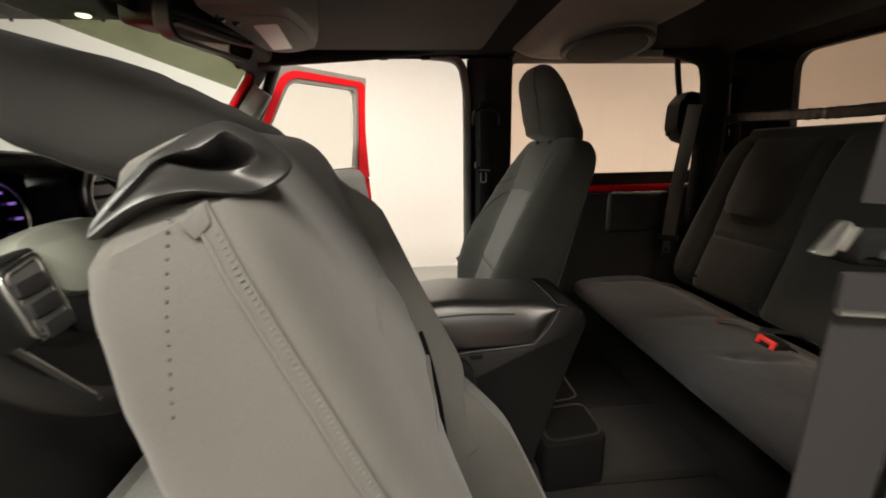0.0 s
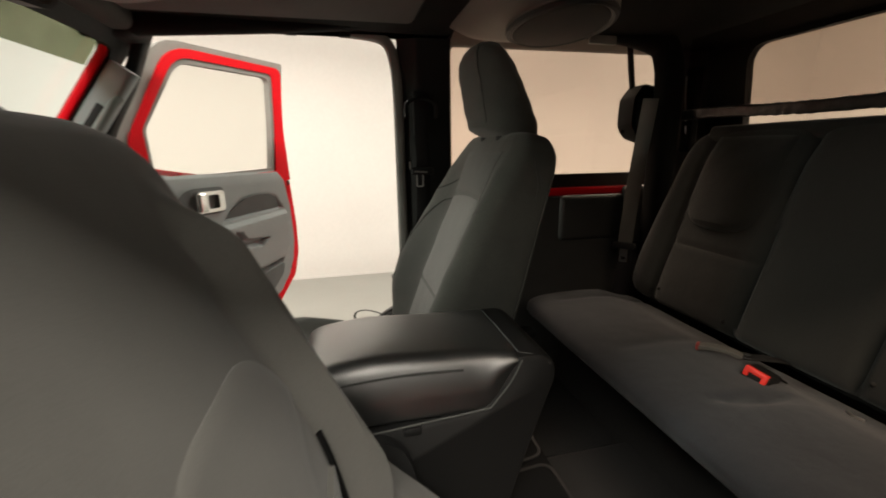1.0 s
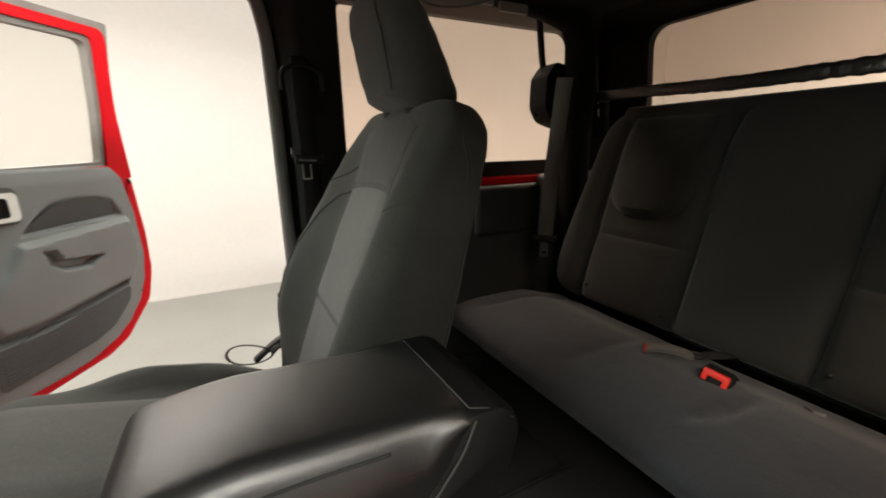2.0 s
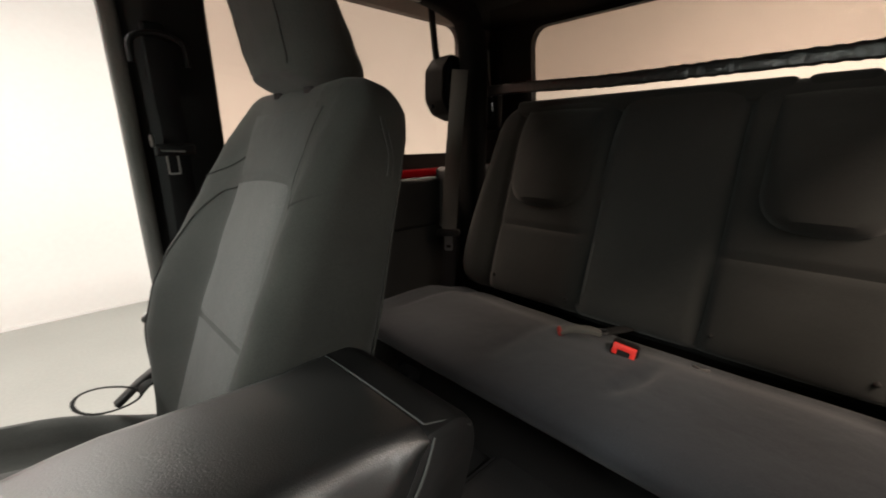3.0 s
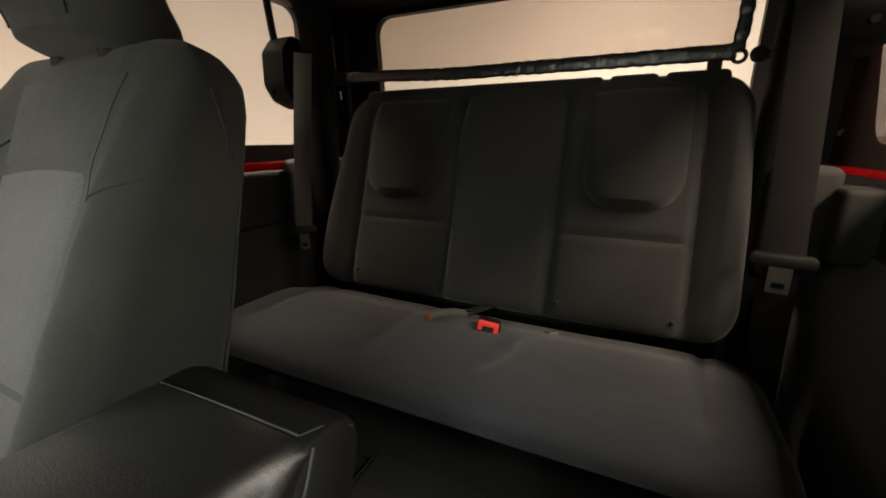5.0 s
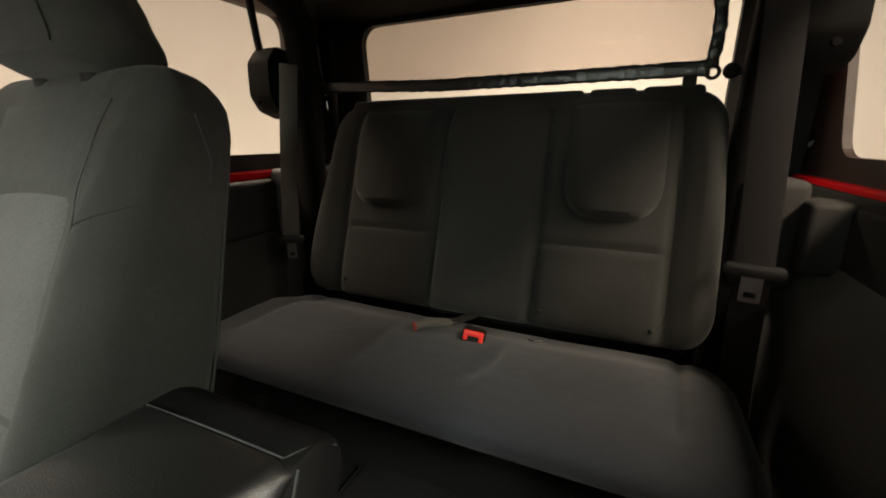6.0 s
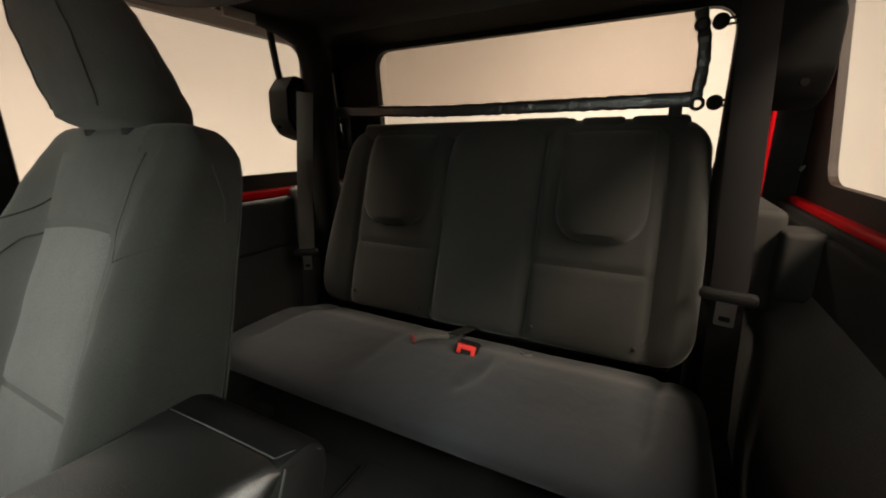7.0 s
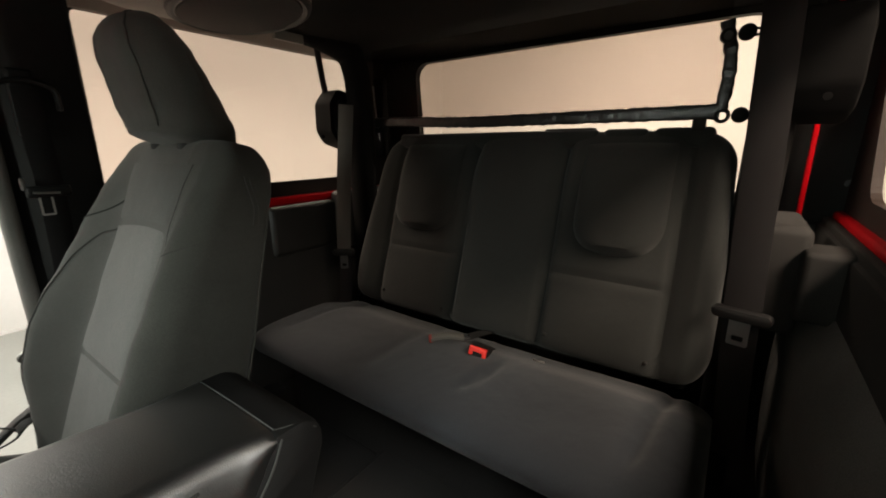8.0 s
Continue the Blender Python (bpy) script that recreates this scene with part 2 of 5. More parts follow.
def rounded(x0, x1, y0, y1, r, n=5):
    """Rounded rectangle; r: one radius or four (from x1,y1 round counter-clockwise)."""
    r = r if isinstance(r, (tuple, list)) else (r,) * 4
    out = []
    for k, (cx, cy, q) in enumerate(((x1, y1, 0), (x0, y1, 90), (x0, y0, 180), (x1, y0, 270))):
        sx, sy = (1, 1, ) if k == 0 else (-1, 1) if k == 1 else (-1, -1) if k == 2 else (1, -1)
        for i in range(n + 1):
            a = radians(q + 90 * i / n)
            out.append((cx - sx * r[k] + r[k] * math.cos(a), cy - sy * r[k] + r[k] * math.sin(a)))
    return out


def offset_loop(loop, d):
    """Grows a counter-clockwise 2D loop by d."""
    n, out = len(loop), []
    for i in range(n):
        a, b, c = Vector(loop[i - 1]), Vector(loop[i]), Vector(loop[(i + 1) % n])
        t = (c - a)
        if t.length < 1e-9:
            t = Vector((1, 0))
        t.normalize()
        out.append((b.x + t.y * d, b.y - t.x * d))
    return out


def lens_loop(points, n=6):
    """Smooth closed 2D loop through control points."""
    p = [Vector((*q, 0)) for q in points]
    out, m = [], len(p)
    for i in range(m):
        a, b, c, d = p[i - 1], p[i], p[(i + 1) % m], p[(i + 2) % m]
        for k in range(n):
            t = k / n
            v = 0.5 * (2 * b + (c - a) * t + (2 * a - 5 * b + 4 * c - d) * t * t + (3 * b - a - 3 * c + d) * t ** 3)
            out.append((v.x, v.y))
    return out


def corner_loop(points, r, n=4):
    """Closed 2D polygon with its corners rounded by r (one or a list)."""
    m, out = len(points), []
    for i in range(m):
        a, b, c = (Vector(points[j % m]) for j in (i - 1, i, i + 1))
        k = r[i] if isinstance(r, (list, tuple)) else r
        u, v = (a - b), (c - b)
        k = min(k, u.length * 0.45, v.length * 0.45)
        p, q = b + u.normalized() * k, b + v.normalized() * k
        for j in range(n + 1):
            t = j / n
            w = p * (1 - t) ** 2 + b * 2 * t * (1 - t) + q * t * t
            out.append((w.x, w.y))
    return out


def slab(loop, lift, t, bevel=0.0, bm=None):
    """Extrudes a 2D loop: lift(u, v, w) places it, w from 0 to t; rim rounded by bevel on the w = t side."""
    bm = bm or bmesh.new()
    stack = [(0.0, 0.0), (0.0, t)]
    if bevel:
        stack = [(0.0, 0.0), (0.0, t - bevel), (-bevel * 0.3, t - bevel * 0.3), (-bevel, t)]
    rows = []
    for grow, w in stack:
        lp = offset_loop(loop, grow) if grow else loop
        rows.append([bm.verts.new(lift(u, v, w)) for u, v in lp])
    n = len(loop)
    for a, b in zip(rows, rows[1:]):
        for i in range(n):
            bm.faces.new((a[i], a[(i + 1) % n], b[(i + 1) % n], b[i]))
    bm.faces.new(rows[0][::-1])
    bm.faces.new(rows[-1])
    return bm


def ring_slab(outer, inner, lift, t, bm=None):
    """A plate with a hole; both loops have as many points."""
    bm = bm or bmesh.new()
    n = len(outer)
    o0, i0, o1, i1 = ([bm.verts.new(lift(u, v, w)) for u, v in lp] for lp, w in ((outer, 0), (inner, 0), (outer, t), (inner, t)))
    for i in range(n):
        j = (i + 1) % n
        bm.faces.new((o0[i], i0[i], i0[j], o0[j]))
        bm.faces.new((o1[i], o1[j], i1[j], i1[i]))
        bm.faces.new((o0[i], o0[j], o1[j], o1[i]))
        bm.faces.new((i0[i], i1[i], i1[j], i0[j]))
    bmesh.ops.remove_doubles(bm, verts=bm.verts, dist=1e-6)
    return bm


def square_like(inner, x0, x1, y0, y1):
    """A rectangle's outline with one point for each point of inner (rounded())."""
    n = len(inner) // 4
    return [c for c in ((x1, y1), (x0, y1), (x0, y0), (x1, y0)) for _ in range(n)]


def shell(rows, bm=None, cap=True):
    """Skins closed rings of equal length."""
    bm = bm or bmesh.new()
    vs = [[bm.verts.new(p) for p in row] for row in rows]
    n = len(vs[0])
    for a, b in zip(vs, vs[1:]):
        for i in range(n):
            bm.faces.new((a[i], a[(i + 1) % n], b[(i + 1) % n], b[i]))
    if cap:
        bm.faces.new(vs[0][::-1])
        bm.faces.new(vs[-1])
    return bm


def patch(fn, nu, nv, thick=0.006, bm=None):
    """A padded panel over fn(u, v) -> (point, normal), u and v in 0..1, sunk at its rim."""
    bm = bm or bmesh.new()
    g = []
    for i in range(nu + 1):
        row = []
        for j in range(nv + 1):
            u, v = i / nu, j / nv
            p, nrm = fn(u, v)
            e = min(u, 1 - u, v, 1 - v)
            k = -0.0015 if e < 1e-6 else thick * min(1.0, 0.45 + e * 6)
            row.append(bm.verts.new(Vector(p) + Vector(nrm) * k))
        g.append(row)
    for i in range(nu):
        for j in range(nv):
            bm.faces.new((g[i][j], g[i + 1][j], g[i + 1][j + 1], g[i][j + 1]))
    return bm


def step(a, b, x):
    t = min(1.0, max(0.0, (x - a) / (b - a)))
    return t * t * (3 - 2 * t)


def lerp_table(table, x):
    if x <= table[0][0]:
        return table[0][1]
    for (a, u), (b, v) in zip(table, table[1:]):
        if x <= b:
            t = (x - a) / (b - a)
            return u + (v - u) * (t * t * (3 - 2 * t) * 0.5 + t * 0.5)
    return table[-1][1]


# ---- photo booth ----
def structure(name, bm, mat, label, category, smooth=False):
    return tagged(part(name, bm, mat, None, "", smooth), label, category, "", "structure")


structure("floor", block(-7.0, 8.0, -6.0, 9.2, -0.1, 0.0, 0), FLOOR_PAINT, "light grey painted concrete booth floor", "floor")
structure("wall_north", block(-2.0, 8.0, 4.12, 4.3, 0.0, 3.6, 0), WALL_PAINT, "smooth warm white photo booth wall panel", "wall")
structure("wall_partition", block(-7.0, -2.0, 4.12, 4.3, 0.0, 2.865, 0), WALL_PAINT, "lower warm white booth partition", "wall")
# unseen wall, kept dark so less light bounces into the cabin
structure("wall_south", block(-7.0, 8.0, -5.2, -5.0, 0.0, 3.6, 0), LOW_BOUNCE_PAINT, "unseen grey wall behind the driver side, dim to cut bounce", "wall")
structure("wall_east", block(6.9, 7.1, -5.0, 9.0, 0.0, 3.6, 0), WALL_PAINT, "smooth warm white booth wall behind the tailgate", "wall")
structure("wall_west", block(-5.9, -5.7, -5.0, 9.0, 0.0, 2.75, 0), WALL_PAINT, "smooth warm white booth wall facing the windscreen", "wall")
structure("ceiling", block(-7.0, 8.0, -6.0, 9.2, 3.6, 3.7, 0), CEIL_PAINT, "dark brown grey booth ceiling with lamps", "ceiling")
structure("baseboard", block(-5.7, 6.9, 4.105, 4.12, 0.0, 0.025, 0.002), WALL_PAINT, "thin pale joint strip at the wall foot", "baseboard")
structure("wall_upper_west", block(-5.9, -5.72, -5.0, 9.0, 2.75, 3.6, 0), CEIL_PAINT, "dark band above the white booth panel", "wall")


structure("wall_far", block(-7.0, 8.0, 9.0, 9.2, 0.0, 3.6, 0), CEIL_PAINT, "dark hall wall beyond the booth partition", "wall")
for k in range(9):
    t = thing("panel_clip", "small dark clip along the partition top", "clip", pose(-4.6 + 0.45 * k, 4.11, 2.855), "partition clips")
    part("clip", block(-0.014, 0.014, -0.012, 0.012, -0.018, 0.018, 0.004), PLASTIC, t)


def ceiling_lamp(x, y):
    t = thing("ceiling_lamp", "round bright lamp set in the dark booth ceiling", "lamp", pose(x, y, 3.6), "booth ceiling lamps")
    b = bmesh.new()
    bmesh.ops.create_cone(b, cap_ends=True, segments=24, radius1=0.13, radius2=0.15, depth=0.05)
    part("housing", moved(b, pose(0, 0, -0.025)), PLASTIC, t)
    b = bmesh.new()
    bmesh.ops.create_uvsphere(b, u_segments=20, v_segments=8, radius=0.1)
    bmesh.ops.scale(b, vec=(1, 1, 0.35), verts=b.verts)
    part("bulb", moved(b, pose(0, 0, -0.055)), LAMP, t)
    return t


lamp_a = ceiling_lamp(-4.45, 6.35)
for q in ((-1.5, 6.35), (1.5, 6.35), (4.45, 6.35)):
    copy_thing(lamp_a, pose(*q, 3.6))

# ---- car body: floor, side walls, roof ----
HALF = 0.765      # glass plane from the centre line
SILL, HEAD = 1.343, 1.781


def side(u, v, w, s):
    return Vector((u, s * (HALF - 0.012 + w + (0.030 if s < 0 else 0.0)), v))


structure("floor_pan", block(-0.95, 1.86, -0.74, 0.74, 0.56, 0.62, 0.01), CARPET, "black carpeted car floor", "floor", True)
for s, nm in ((1, "wall_right"), (-1, "wall_left")):
    # hard top side with its window opening
    hole = rounded(0.763, 1.60, SILL, HEAD, (0.05, 0.02, 0.02, 0.06))
    if s < 0:
        hole = corner_loop([(1.790, HEAD), (0.763, HEAD), (0.763, SILL), (1.637, SILL)], [0.05, 0.02, 0.02, 0.05], 5)
    frame_bm = ring_slab(square_like(hole, 0.735, 1.87, 1.285, 1.83), hole, lambda u, v, w: side(u, v, w, s), 0.018)
    structure(nm, frame_bm, HARDTOP, "black hard top side panel round the quarter window", "wall")
    pane = part("window_1" if s > 0 else "window_2", slab(offset_loop(hole, 0.006), lambda u, v, w: side(u, v, w + 0.012, s), 0.004), TINTED, None, "", False)
    tagged(pane, "brown tinted fixed quarter glass", "window", "", "structure")
    # red tub rail and wall below
    rail = bmesh.new()
    block(0.74, 1.87, *sorted((s * (0.728 if s > 0 else 0.765), s * (0.80 if s > 0 else 0.825))), 1.262, 1.292, 0.008, 3, rail)
    structure("tub_rail_right" if s > 0 else "tub_rail_left", rail, RED, "glossy red painted tub rail under the glass", "body panel", True)
    low = bmesh.new()
    block(0.74, 1.87, *sorted((s * 0.752, s * 0.80)), 0.45, 1.262, 0.006, 2, low)
    structure("tub_side_right" if s > 0 else "tub_side_left", low, RED, "red painted outer tub side", "body panel", True)
    # door sill
    structure("door_sill_right" if s > 0 else "door_sill_left", block(-0.45, 0.74, *sorted((s * 0.70, s * 0.79)), 0.45, 0.66, 0.012, 3), RED,
              "red painted door sill", "sill", True)
    # inner trim wall behind the front seats, with wheel housing and shelf
    trim_poly = corner_loop([(0.76, 0.62), (1.84, 0.62), (1.84, 1.262), (1.37, 1.262), (1.22, 1.262), (0.76, 1.262)], 0.02)
    tr = slab(trim_poly, lambda u, v, w: Vector((u, s * ((0.735 if s > 0 else 0.750) - w), v)), 0.03 if s > 0 else 0.016, 0.010)
    structure("side_trim_right" if s > 0 else "side_trim_left", tr, WALL_TRIM, "black moulded side trim below the quarter window", "trim panel", True)
    # raised ledge behind the belt
    lg = bmesh.new()
    inner = 0.645 if s > 0 else 0.574
    if s > 0:
        block(1.17, 1.45, 0.692, 0.735, 1.09, 1.266, 0.021, 5, lg)
    else:
        block(1.392, 1.50, -0.764, -0.674, 1.13, 1.268, 0.012, 4, lg)
        block(0.78, 1.84, -0.764, -0.744, 1.20, 1.279, 0.005, 2, lg)
    block(1.44, 1.70, *sorted((s * inner, s * (0.722 if s > 0 else 0.690))), 1.08, 1.297 if s > 0 else 1.304, 0.018, 4, lg)
    structure("ledge_right" if s > 0 else "ledge_left", lg, PLASTIC_DULL if s > 0 else WALL_TRIM, "dull black moulded ledge beside the rear seat", "trim panel", True)

# bulged lining over the wheel housing beside the bench


def lining(u, v):
    x, z = 0.80 + 0.92 * u, 0.62 + 0.54 * v
    y = -0.700 - 0.030 * (1 - step(0.90, 1.25, x)) + 0.012 * math.sin(math.pi * v)
    y += (-0.738 - y) * step(0.80, 1.0, v)
    return Vector((x, y, z)), Vector((0, 1, 0))


structure("wheel_lining_left", patch(lining, 30, 24, 0.008), LINING, "charcoal moulded lining over the wheel housing", "trim panel", True)

# centre pillars (padded roll hoop with door seal)
for s, nm in ((1, "pillar_right"), (-1, "pillar_left")):
    pts = smooth_path([(0.670, s * 0.745, 0.62), (0.670, s * 0.745, 1.1), (0.670, s * 0.744, 1.5), (0.667, s * 0.738, 1.66), (0.664, s * 0.72, 1.79)], 8)
    front = -0.085 if s > 0 else 0.0
    b = sweep(pts, corner_loop([(s * 0.030, front), (s * 0.030, 0.085), (-s * 0.030, 0.085), (-s * 0.030, front + (0.057 if s > 0 else 0.02)), (s * 0.024, front)], 0.012), up=(1, 0, 0))
    structure(nm, b, TRIM, "black padded centre pillar", "pillar", True)
    sy, sx = (0.755, 0.0) if s > 0 else (0.79, 0.03)
    way = smooth_path([(0.582 + sx, s * sy, 0.68), (0.580 + sx, s * sy, 1.15), (0.580 + sx, s * sy, 1.55), (0.573 + sx, s * sy, 1.71), (0.538 + sx, s * sy, 1.79), (0.42 + sx, s * sy, 1.81)], 8)
    seal = sweep(way, rounded(-0.016, 0.016, -0.018, 0.018, 0.010, 3) if s > 0 else disc(0.012), up=(0, 1, 0))
    jamb = structure("door_seal_right" if s > 0 else "door_seal_left", seal, RUBBER, "grey rubber door seal on the pillar", "seal", True)
    if s > 0:
        part("striker", tube(smooth_path([(0.575, 0.735, 1.012), (0.540, 0.722, 1.010), (0.530, 0.718, 1.000), (0.540, 0.722, 0.988), (0.575, 0.735, 0.986)], 5), 0.004, 8, up=(0, 1, 0)), CHROME_DARK, jamb, "bright steel door striker")

# roof: front headliner, rear headliner, rails over the doors
structure("ceiling_car", block(-0.26, 1.88, -0.82, 0.79, 1.80, 1.86, 0.01), HEADLINER, "black headliner under the hard top", "ceiling", True)
fp = bmesh.new()
block(-0.10, 0.60, -0.52, 0.52, 1.772, 1.80, 0.02, 4, fp)
structure("ceiling_front", fp, HEADLINER_GREY, "dark grey padded front roof panel", "ceiling", True)
for s, nm in ((1, "roof_rail_right"), (-1, "roof_rail_left")):
    lift = 0.030 if s > 0 else 0.0
    b = sweep(smooth_path([(-0.26, s * 0.66, 1.79), (0.2, s * 0.68, 1.822), (0.66, s * 0.68, 1.826 + lift), (1.1, s * 0.66, 1.822 + lift), (1.42, s * 0.62, 1.765 + 1.3 * lift), (1.50, s * 0.60, 1.70 + 0.5 * lift), (1.50, s * 0.592, 1.45), (1.50, s * 0.59, 1.1), (1.50, s * 0.59, 0.66)], 8),
              rounded(-0.045, 0.045, -0.038, 0.038, 0.03, 4), up=(0, s * 1.0, 0.02))
    structure(nm, b, PAD, "black padded roll bar along roof and behind the seat", "roll bar", True)
    h = bmesh.new()
    block(-0.30, 0.74, *sorted((s * 0.70, s * 0.79)), 1.80, 1.84, 0.008, 3, h)
    structure("door_header_right" if s > 0 else "door_header_left", h, TRIM, "black door header with seal channel", "trim", True)
    for k, x in enumerate((0.02, 0.24, 0.40)):
        part("clip", block(x, x + 0.035, *sorted((s * 0.725, s * 0.745)), 1.788, 1.803, 0.003), TRIM, bpy.data.objects["door_header_right" if s > 0 else "door_header_left"])
cove = slab([(0.642, 1.802), (0.736, 1.779), (0.752, 1.779), (0.752, 1.83), (0.642, 1.83)], lambda u, v, w: Vector((0.75 + w, u, v)), 0.83)
structure("roof_cove_right", cove, COVE_LIT, "roof edge above the quarter glass, its lit look painted brown grey", "trim")
fl = structure("bar_flange", block(1.556, 1.590, 0.535, 0.580, 1.42, 1.70, 0.008, 3), REEL_BLACK, "black flange behind the rear roll bar", "roll bar", True)
part("edge_strip", tube(smooth_path([(1.548, 0.567, 1.672), (1.552, 0.562, 1.58), (1.556, 0.556, 1.525)], 4), 0.0028, 8, up=(1, 0, 0)), CHROME_DARK, fl, "thin bright edge strip")
part("edge_strip", tube([(1.556, 0.554, 1.508), (1.560, 0.550, 1.462)], 0.0025, 8, up=(1, 0, 0)), CHROME_DARK, fl, "thin bright edge strip")
# rear wall with window, tailgate below
rhole = rounded(-0.585, 0.585, 1.32, 1.782, 0.06)
structure("wall_rear", ring_slab(square_like(rhole, -0.808, 0.765, 1.26, 1.83), rhole, lambda u, v, w: Vector((1.835 + w - 0.10 * (v - 1.5), u, v)), 0.03), TRIM,
          "black rear frame round the back window", "wall")
pane = part("window_3", slab(rounded(-0.59, 0.59, 1.315, 1.793, 0.06), lambda u, v, w: Vector((1.848 + w - 0.10 * (v - 1.5), u, v)), 0.004), REAR_GLASS, None, "", False)
tagged(pane, "tinted rear window glass", "window", "", "structure")
structure("tailgate", block(1.84, 1.90, -0.76, 0.76, 0.5, 1.26, 0.01), PLASTIC, "black lined tailgate", "tailgate", True)
structure("corner_pillar_left", block(1.786, 1.80, -0.697, -0.686, 1.27, 1.80, 0.004), RED, "red painted body pillar at the rear corner", "pillar", True)

# grey plate added where a small metal glint shows
part("bracket", slab(corner_loop([(-0.774, 1.360), (-0.768, 1.364), (-0.770, 1.375), (-0.780, 1.378), (-0.778, 1.370)], 0.0015), lambda u, v, w: Vector((1.772 - w, u + 0.008, v)), 0.004), PLASTIC_DARKGREY, bpy.data.objects["corner_pillar_left"], "small steel bracket, grey for its glint")

# ---- windscreen end ----
def slope(u, v, w):
    """u across, v up the windscreen from its base, w towards the cabin."""
    return Vector((-0.56 + 0.58 * v + 0.81 * w, u, 1.28 + 0.81 * v - 0.58 * w))


wh = rounded(-0.685, 0.685, 0.02, 0.575, 0.04)
structure("windscreen_frame", ring_slab(square_like(wh, -0.76, 0.76, -0.04, 0.63), wh, slope, 0.035), TRIM, "black windscreen surround", "frame")
pane = part("window_4", slab(offset_loop(wh, 0.008), lambda u, v, w: slope(u, v, w - 0.012), 0.005), CLEAR, None, "", False)
tagged(pane, "clear faintly green windscreen", "window", "", "structure")
part("shade_band", slab(rounded(-0.68, 0.68, 0.49, 0.57, 0.004), lambda u, v, w: slope(u, v, w - 0.004), 0.003), BAND, pane, "olive tinted shade band", False)
for s, nm in ((1, "windscreen_post_right"), (-1, "windscreen_post_left")):
    b = sweep([slope(s * 0.680, v, 0.018) for v in (-0.03, 0.1, 0.3, 0.5, 0.60)], rounded(-0.011, 0.011, -0.009, 0.009, 0.006, 3), up=(0, s * 1.0, 0))
    structure(nm, b, RED, "red painted windscreen post", "pillar", True)
    b = sweep(smooth_path([slope(s * 0.70, v, 0.066 + 0.01 * v) for v in (-0.08, 0.1, 0.3, 0.42, 0.54)], 4), rounded(-0.037, 0.037, -0.022, 0.022, 0.018, 4), up=(0, s * 1.0, 0))
    post = structure("post_trim_right" if s > 0 else "post_trim_left", b, PLASTIC_DOOR, "grey moulded trim with grab handle on the post", "trim", True)
    part("grab_handle", tube(smooth_path([slope(s * u, v, w) for u, v, w in ((0.69, 0.12, 0.098), (0.668, 0.16, 0.100), (0.664, 0.30, 0.102), (0.668, 0.42, 0.102), (0.69, 0.46, 0.100))], 6), 0.012, 10, up=(0, 1, 0)), PLASTIC_GREY, post)
    part("handle_slot", sweep([slope(s * 0.6765, v, 0.074 + 0.010 * v) for v in (0.18, 0.30, 0.42)], rounded(-0.013, 0.013, -0.003, 0.003, 0.002, 2), up=(0, s * 1.0, 0)), TRIM, post)
    b = sweep(smooth_path([(-0.13, s * 0.745, 1.81), (-0.165, s * 0.745, 1.73), (-0.205, s * 0.745, 1.64), (-0.275, s * 0.745, 1.52), (-0.345, s * 0.745, 1.37), (-0.42, s * 0.745, 1.24), (-0.44, s * 0.745, 1.0), (-0.44, s * 0.745, 0.66)], 5), rounded(-0.016, 0.016, -0.024, 0.024, 0.010, 3), up=(0, 1, 0))
    structure("door_post_right" if s > 0 else "door_post_left", b, TRIM, "black sealed door post ahead of the opening", "pillar", True)
    cb = block(-0.27, -0.125, *sorted((s * 0.63, s * 0.77)), 1.745, 1.83, 0.03, 4)
    structure("header_corner_right" if s > 0 else "header_corner_left", cb, TRIM, "black roof corner over the windscreen post", "trim", True)
structure("header", sweep([(-0.20, y, 1.795) for y in (-0.74, -0.4, 0, 0.4, 0.74)], rounded(-0.08, 0.08, -0.035, 0.035, 0.03, 4)), HEADLINER_GREY,
          "dark padded header above the windscreen", "trim", True)

dash = bmesh.new()
prof = [(-0.62, 0.70), (-0.20, 0.70), (-0.16, 0.95), (-0.13, 1.12), (-0.17, 1.25), (-0.24, 1.30), (-0.58, 1.285)]
dash = slab([(x, z) for x, z in corner_loop(prof, 0.04, 4)], lambda u, v, w: Vector((u, w - 0.72, v)), 1.44)
structure("dashboard", dash, PLASTIC, "black moulded dashboard", "dashboard", True)
structure("firewall", block(-0.95, -0.60, -0.76, 0.76, 0.45, 1.28, 0.01), RED, "red painted cowl ahead of the dashboard", "body panel", True)
structure("bonnet", block(-2.0, -0.95, -0.70, 0.70, 1.05, 1.20, 0.03), RED, "red painted bonnet", "body panel", True)


